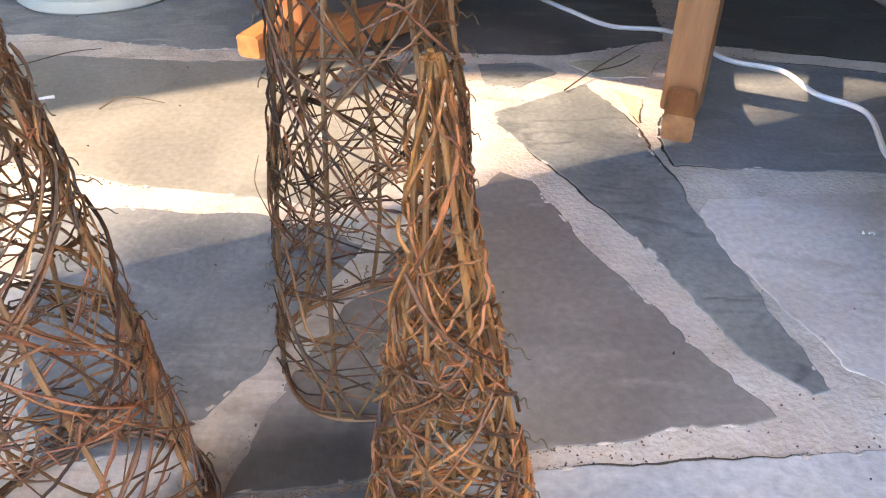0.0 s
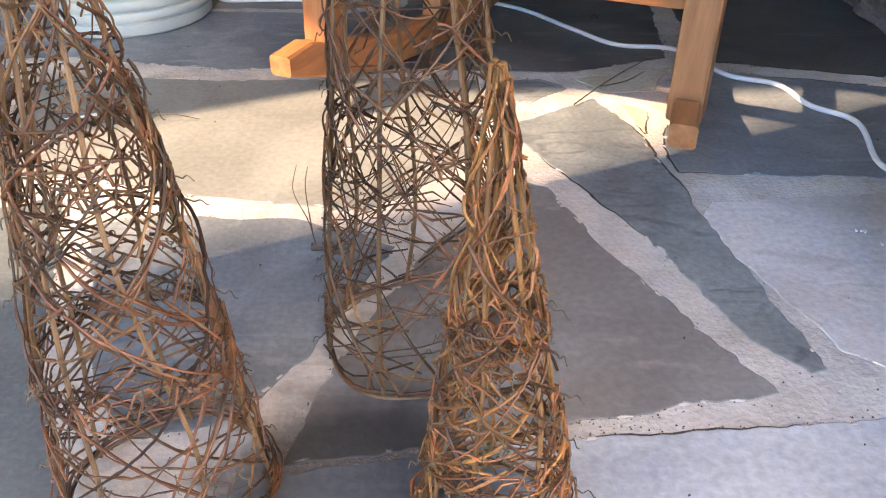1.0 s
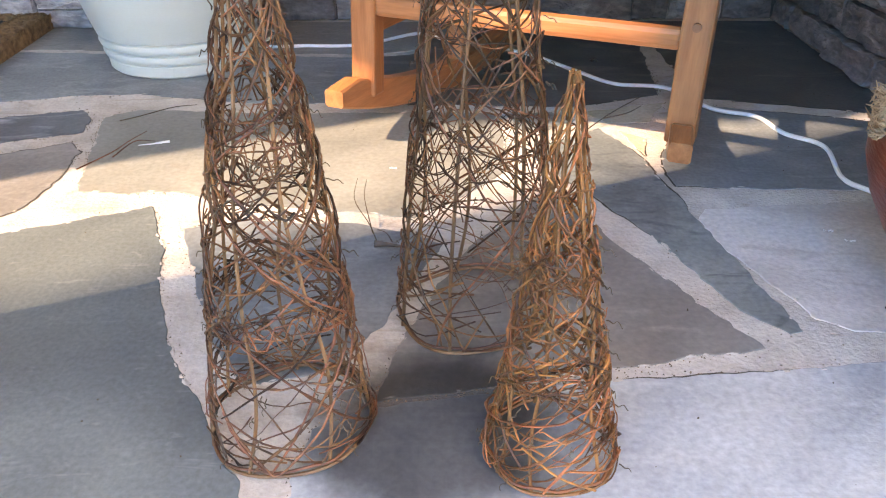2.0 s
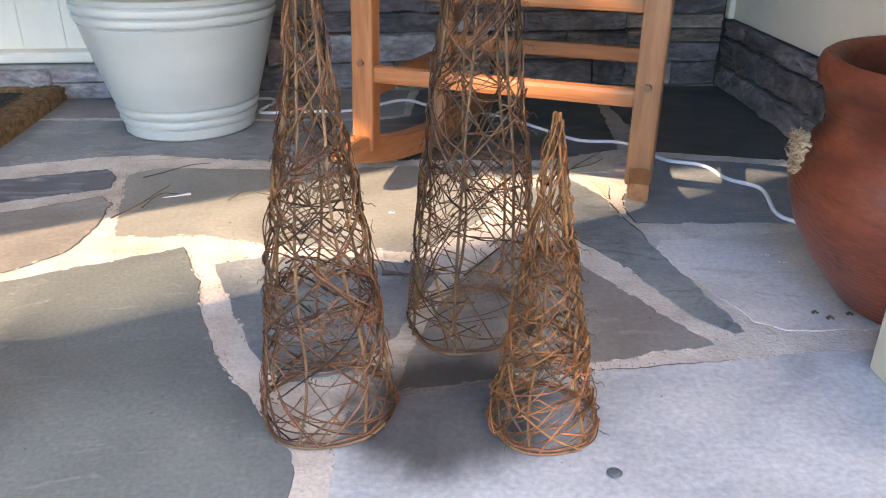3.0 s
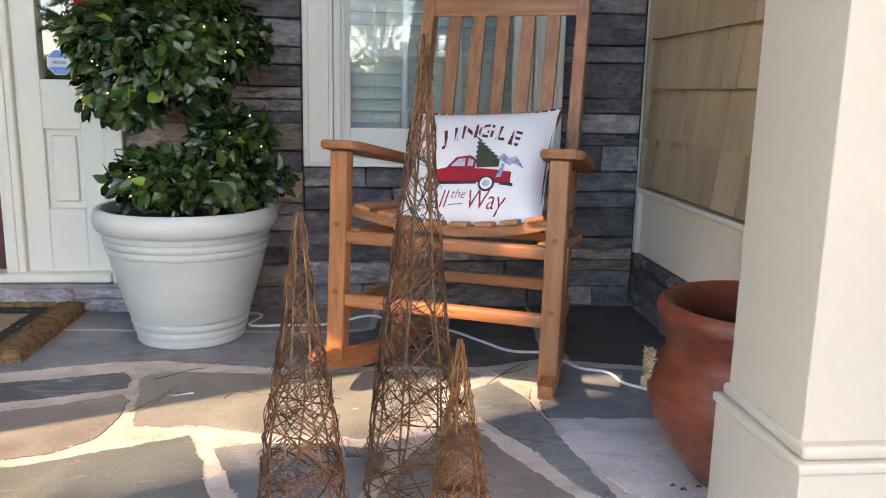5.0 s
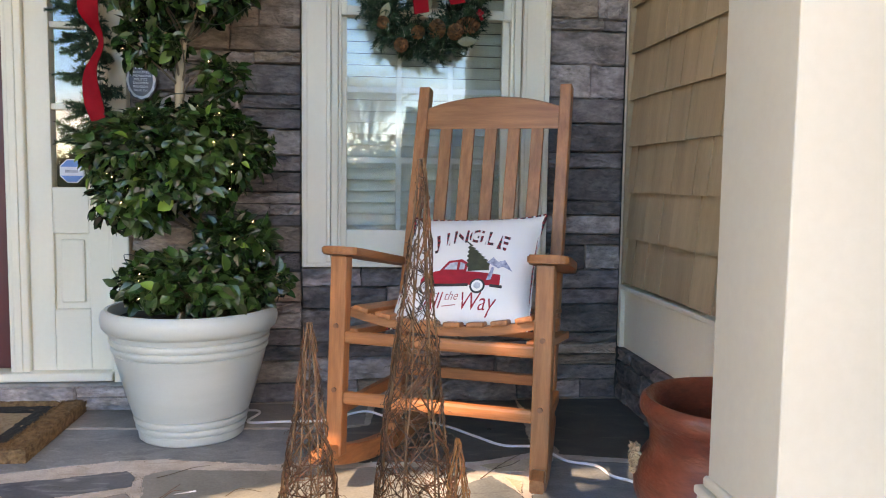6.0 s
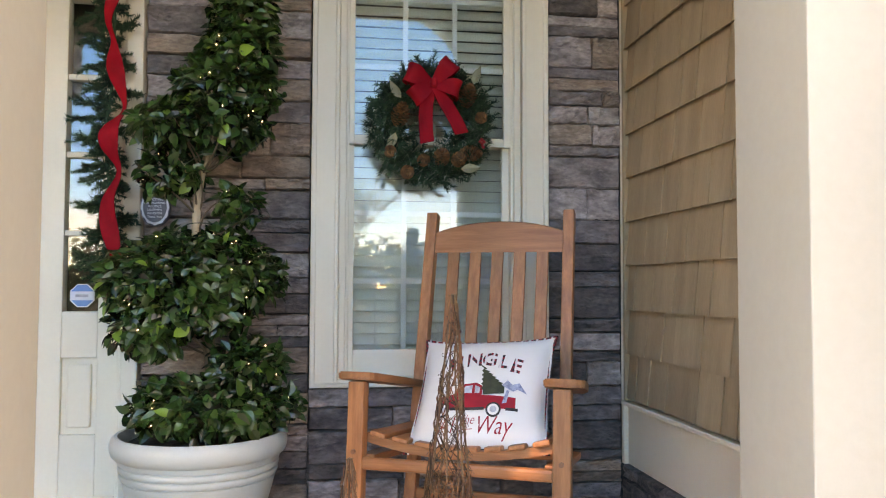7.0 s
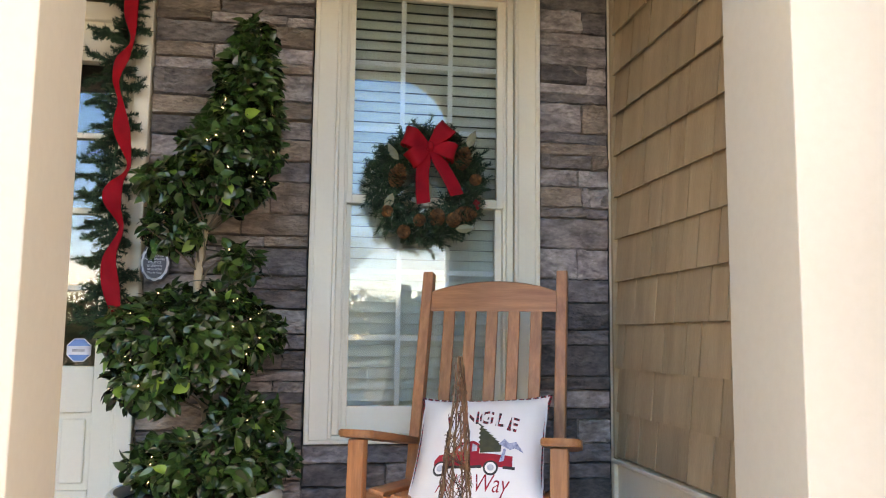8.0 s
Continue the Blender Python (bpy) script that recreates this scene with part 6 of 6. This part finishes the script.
for x, y, s in ((0.497, 0.588, 0.004), (0.512, 0.570, 0.0045), (0.548, 0.580, 0.004), (0.30, 1.62, 0.006), (-0.13, 0.80, 0.003), (-0.80, 1.80, 0.004)):
    tube([(x - s, y, 0.001), (x, y + s * 0.4, 0.001 + s * 0.7), (x + s * 1.3, y - s * 0.3, 0.001)], s * 0.7, s * 0.4, 6, crumbs)
tagged(part("leaf_crumbs", crumbs, M["bark_dark"]), "scattered dark crumbs of dry leaf on the floor", "litter", kind="stuff")
flakes = ([], [])
for x, y in ((-0.60, 1.135), (-0.16, 1.02), (0.50, 0.79), (-0.86, 1.72), (-0.83, 1.74), (0.52, 0.76)):
    for k in range(3):
        a = cr.uniform(0, 6)
        tube([(x + 0.006 * k, y, 0.0015), (x + 0.006 * k + 0.005 * math.cos(a), y + 0.004 * math.sin(a), 0.0022)], 0.0015, 0.0008, 5, flakes)
tube([(-0.628, 1.128, 0.001), (-0.600, 1.133, 0.002), (-0.586, 1.137, 0.003), (-0.574, 1.143, 0.002)], 0.0008, 0.0028, 6, flakes)
tagged(part("pale_flakes", flakes, M["white_cord"]), "small white flakes on the flagstones", "litter", kind="stuff")

# ---- beyond the porch, seen in the glass ----
def far_trees(seed, x0, x1, y, h, n, label):
    fr = random.Random(seed)
    v, f = [], []
    for k in range(n):
        x = fr.uniform(x0, x1)
        hh = h * (0.55 + 0.45 * noise.noise(Vector((x * 0.12, seed, 0)))) * fr.uniform(0.5, 1.1)
        c = Vector((x, y + fr.uniform(-3, 3), fr.uniform(0, hh)))
        for q in range(22):
            d = Vector((fr.gauss(0, 1), fr.gauss(0, 1), fr.gauss(0, 0.8))) * 0.55
            p = c + d
            b = len(v)
            s = fr.uniform(0.10, 0.28)
            for _ in range(4):
                v.append(tuple(p + Vector((fr.uniform(-s, s), fr.uniform(-s, s), fr.uniform(-s, s)))))
            f += [(b, b + 1, b + 2), (b, b + 2, b + 3), (b, b + 3, b + 1), (b + 1, b + 3, b + 2)]
    t = part("far_trees", (v, f), M["far_leaf"])
    return tagged(t, label, "trees", kind="stuff")


far_trees(3, -60, 60, -52, 6.6, 2600, "distant line of dark green trees and shrubs")


def bare_tree(at, height, seed):
    br = random.Random(seed)
    tree = thing("bare_tree", at, 0, "pale leafless tree with a fine twiggy crown", "tree")
    tr_, cr_ = ([], []), ([], [])

    def grow(p, d, ln, r, level):
        q = p + d * ln
        mid = p.lerp(q, 0.5) + Vector((br.uniform(-1, 1), br.uniform(-1, 1), 0)) * ln * 0.06
        tube([p, mid, q], r, r * 0.65, 6 if level < 2 else 4, tr_ if level < 2 else cr_)
        if level == 6:
            return
        for k in range(4 if level else 6):
            e = (d + Vector((br.uniform(-1, 1), br.uniform(-1, 1), br.uniform(-0.25, 0.7))) * (0.75 if level else 0.85)).normalized()
            grow(p.lerp(q, br.uniform(0.45, 1.0)), e, ln * br.uniform(0.50, 0.74), r * 0.58, level + 1)

    grow(Vector((0, 0, 0)), Vector((0, 0, 1)), height * 0.30, height * 0.008, 0)
    part("trunk", tr_, M["bare_twig"], tree)
    tagged(part("crown", cr_, M["bare_twig"], tree, "fine bare twigs"), kind="stuff")


bare_tree((0.4, -30, -0.32), 9.6, 4)

# hedge added to hide bright ground from the window's reflection
hedge = ([], [])
hr = random.Random(12)
for k in range(15000):
    p = Vector((hr.uniform(-16, 16), -14 + hr.uniform(-0.5, 0.5), -0.32 + hr.random() ** 0.6 * (1.02 + 0.16 * hr.uniform(-1, 1) * hr.random())))
    b = len(hedge[0])
    for _ in range(4):
        hedge[0].append(tuple(p + Vector((hr.uniform(-1, 1), hr.uniform(-1, 1), hr.uniform(-0.7, 0.5))) * 0.075))
    hedge[1].extend([(b, b + 1, b + 2), (b, b + 2, b + 3), (b, b + 3, b + 1), (b + 1, b + 3, b + 2)])
tagged(part("hedge", hedge, M["far_leaf"]), "low dark green hedge, added to darken the window reflection", "hedge", kind="stuff")
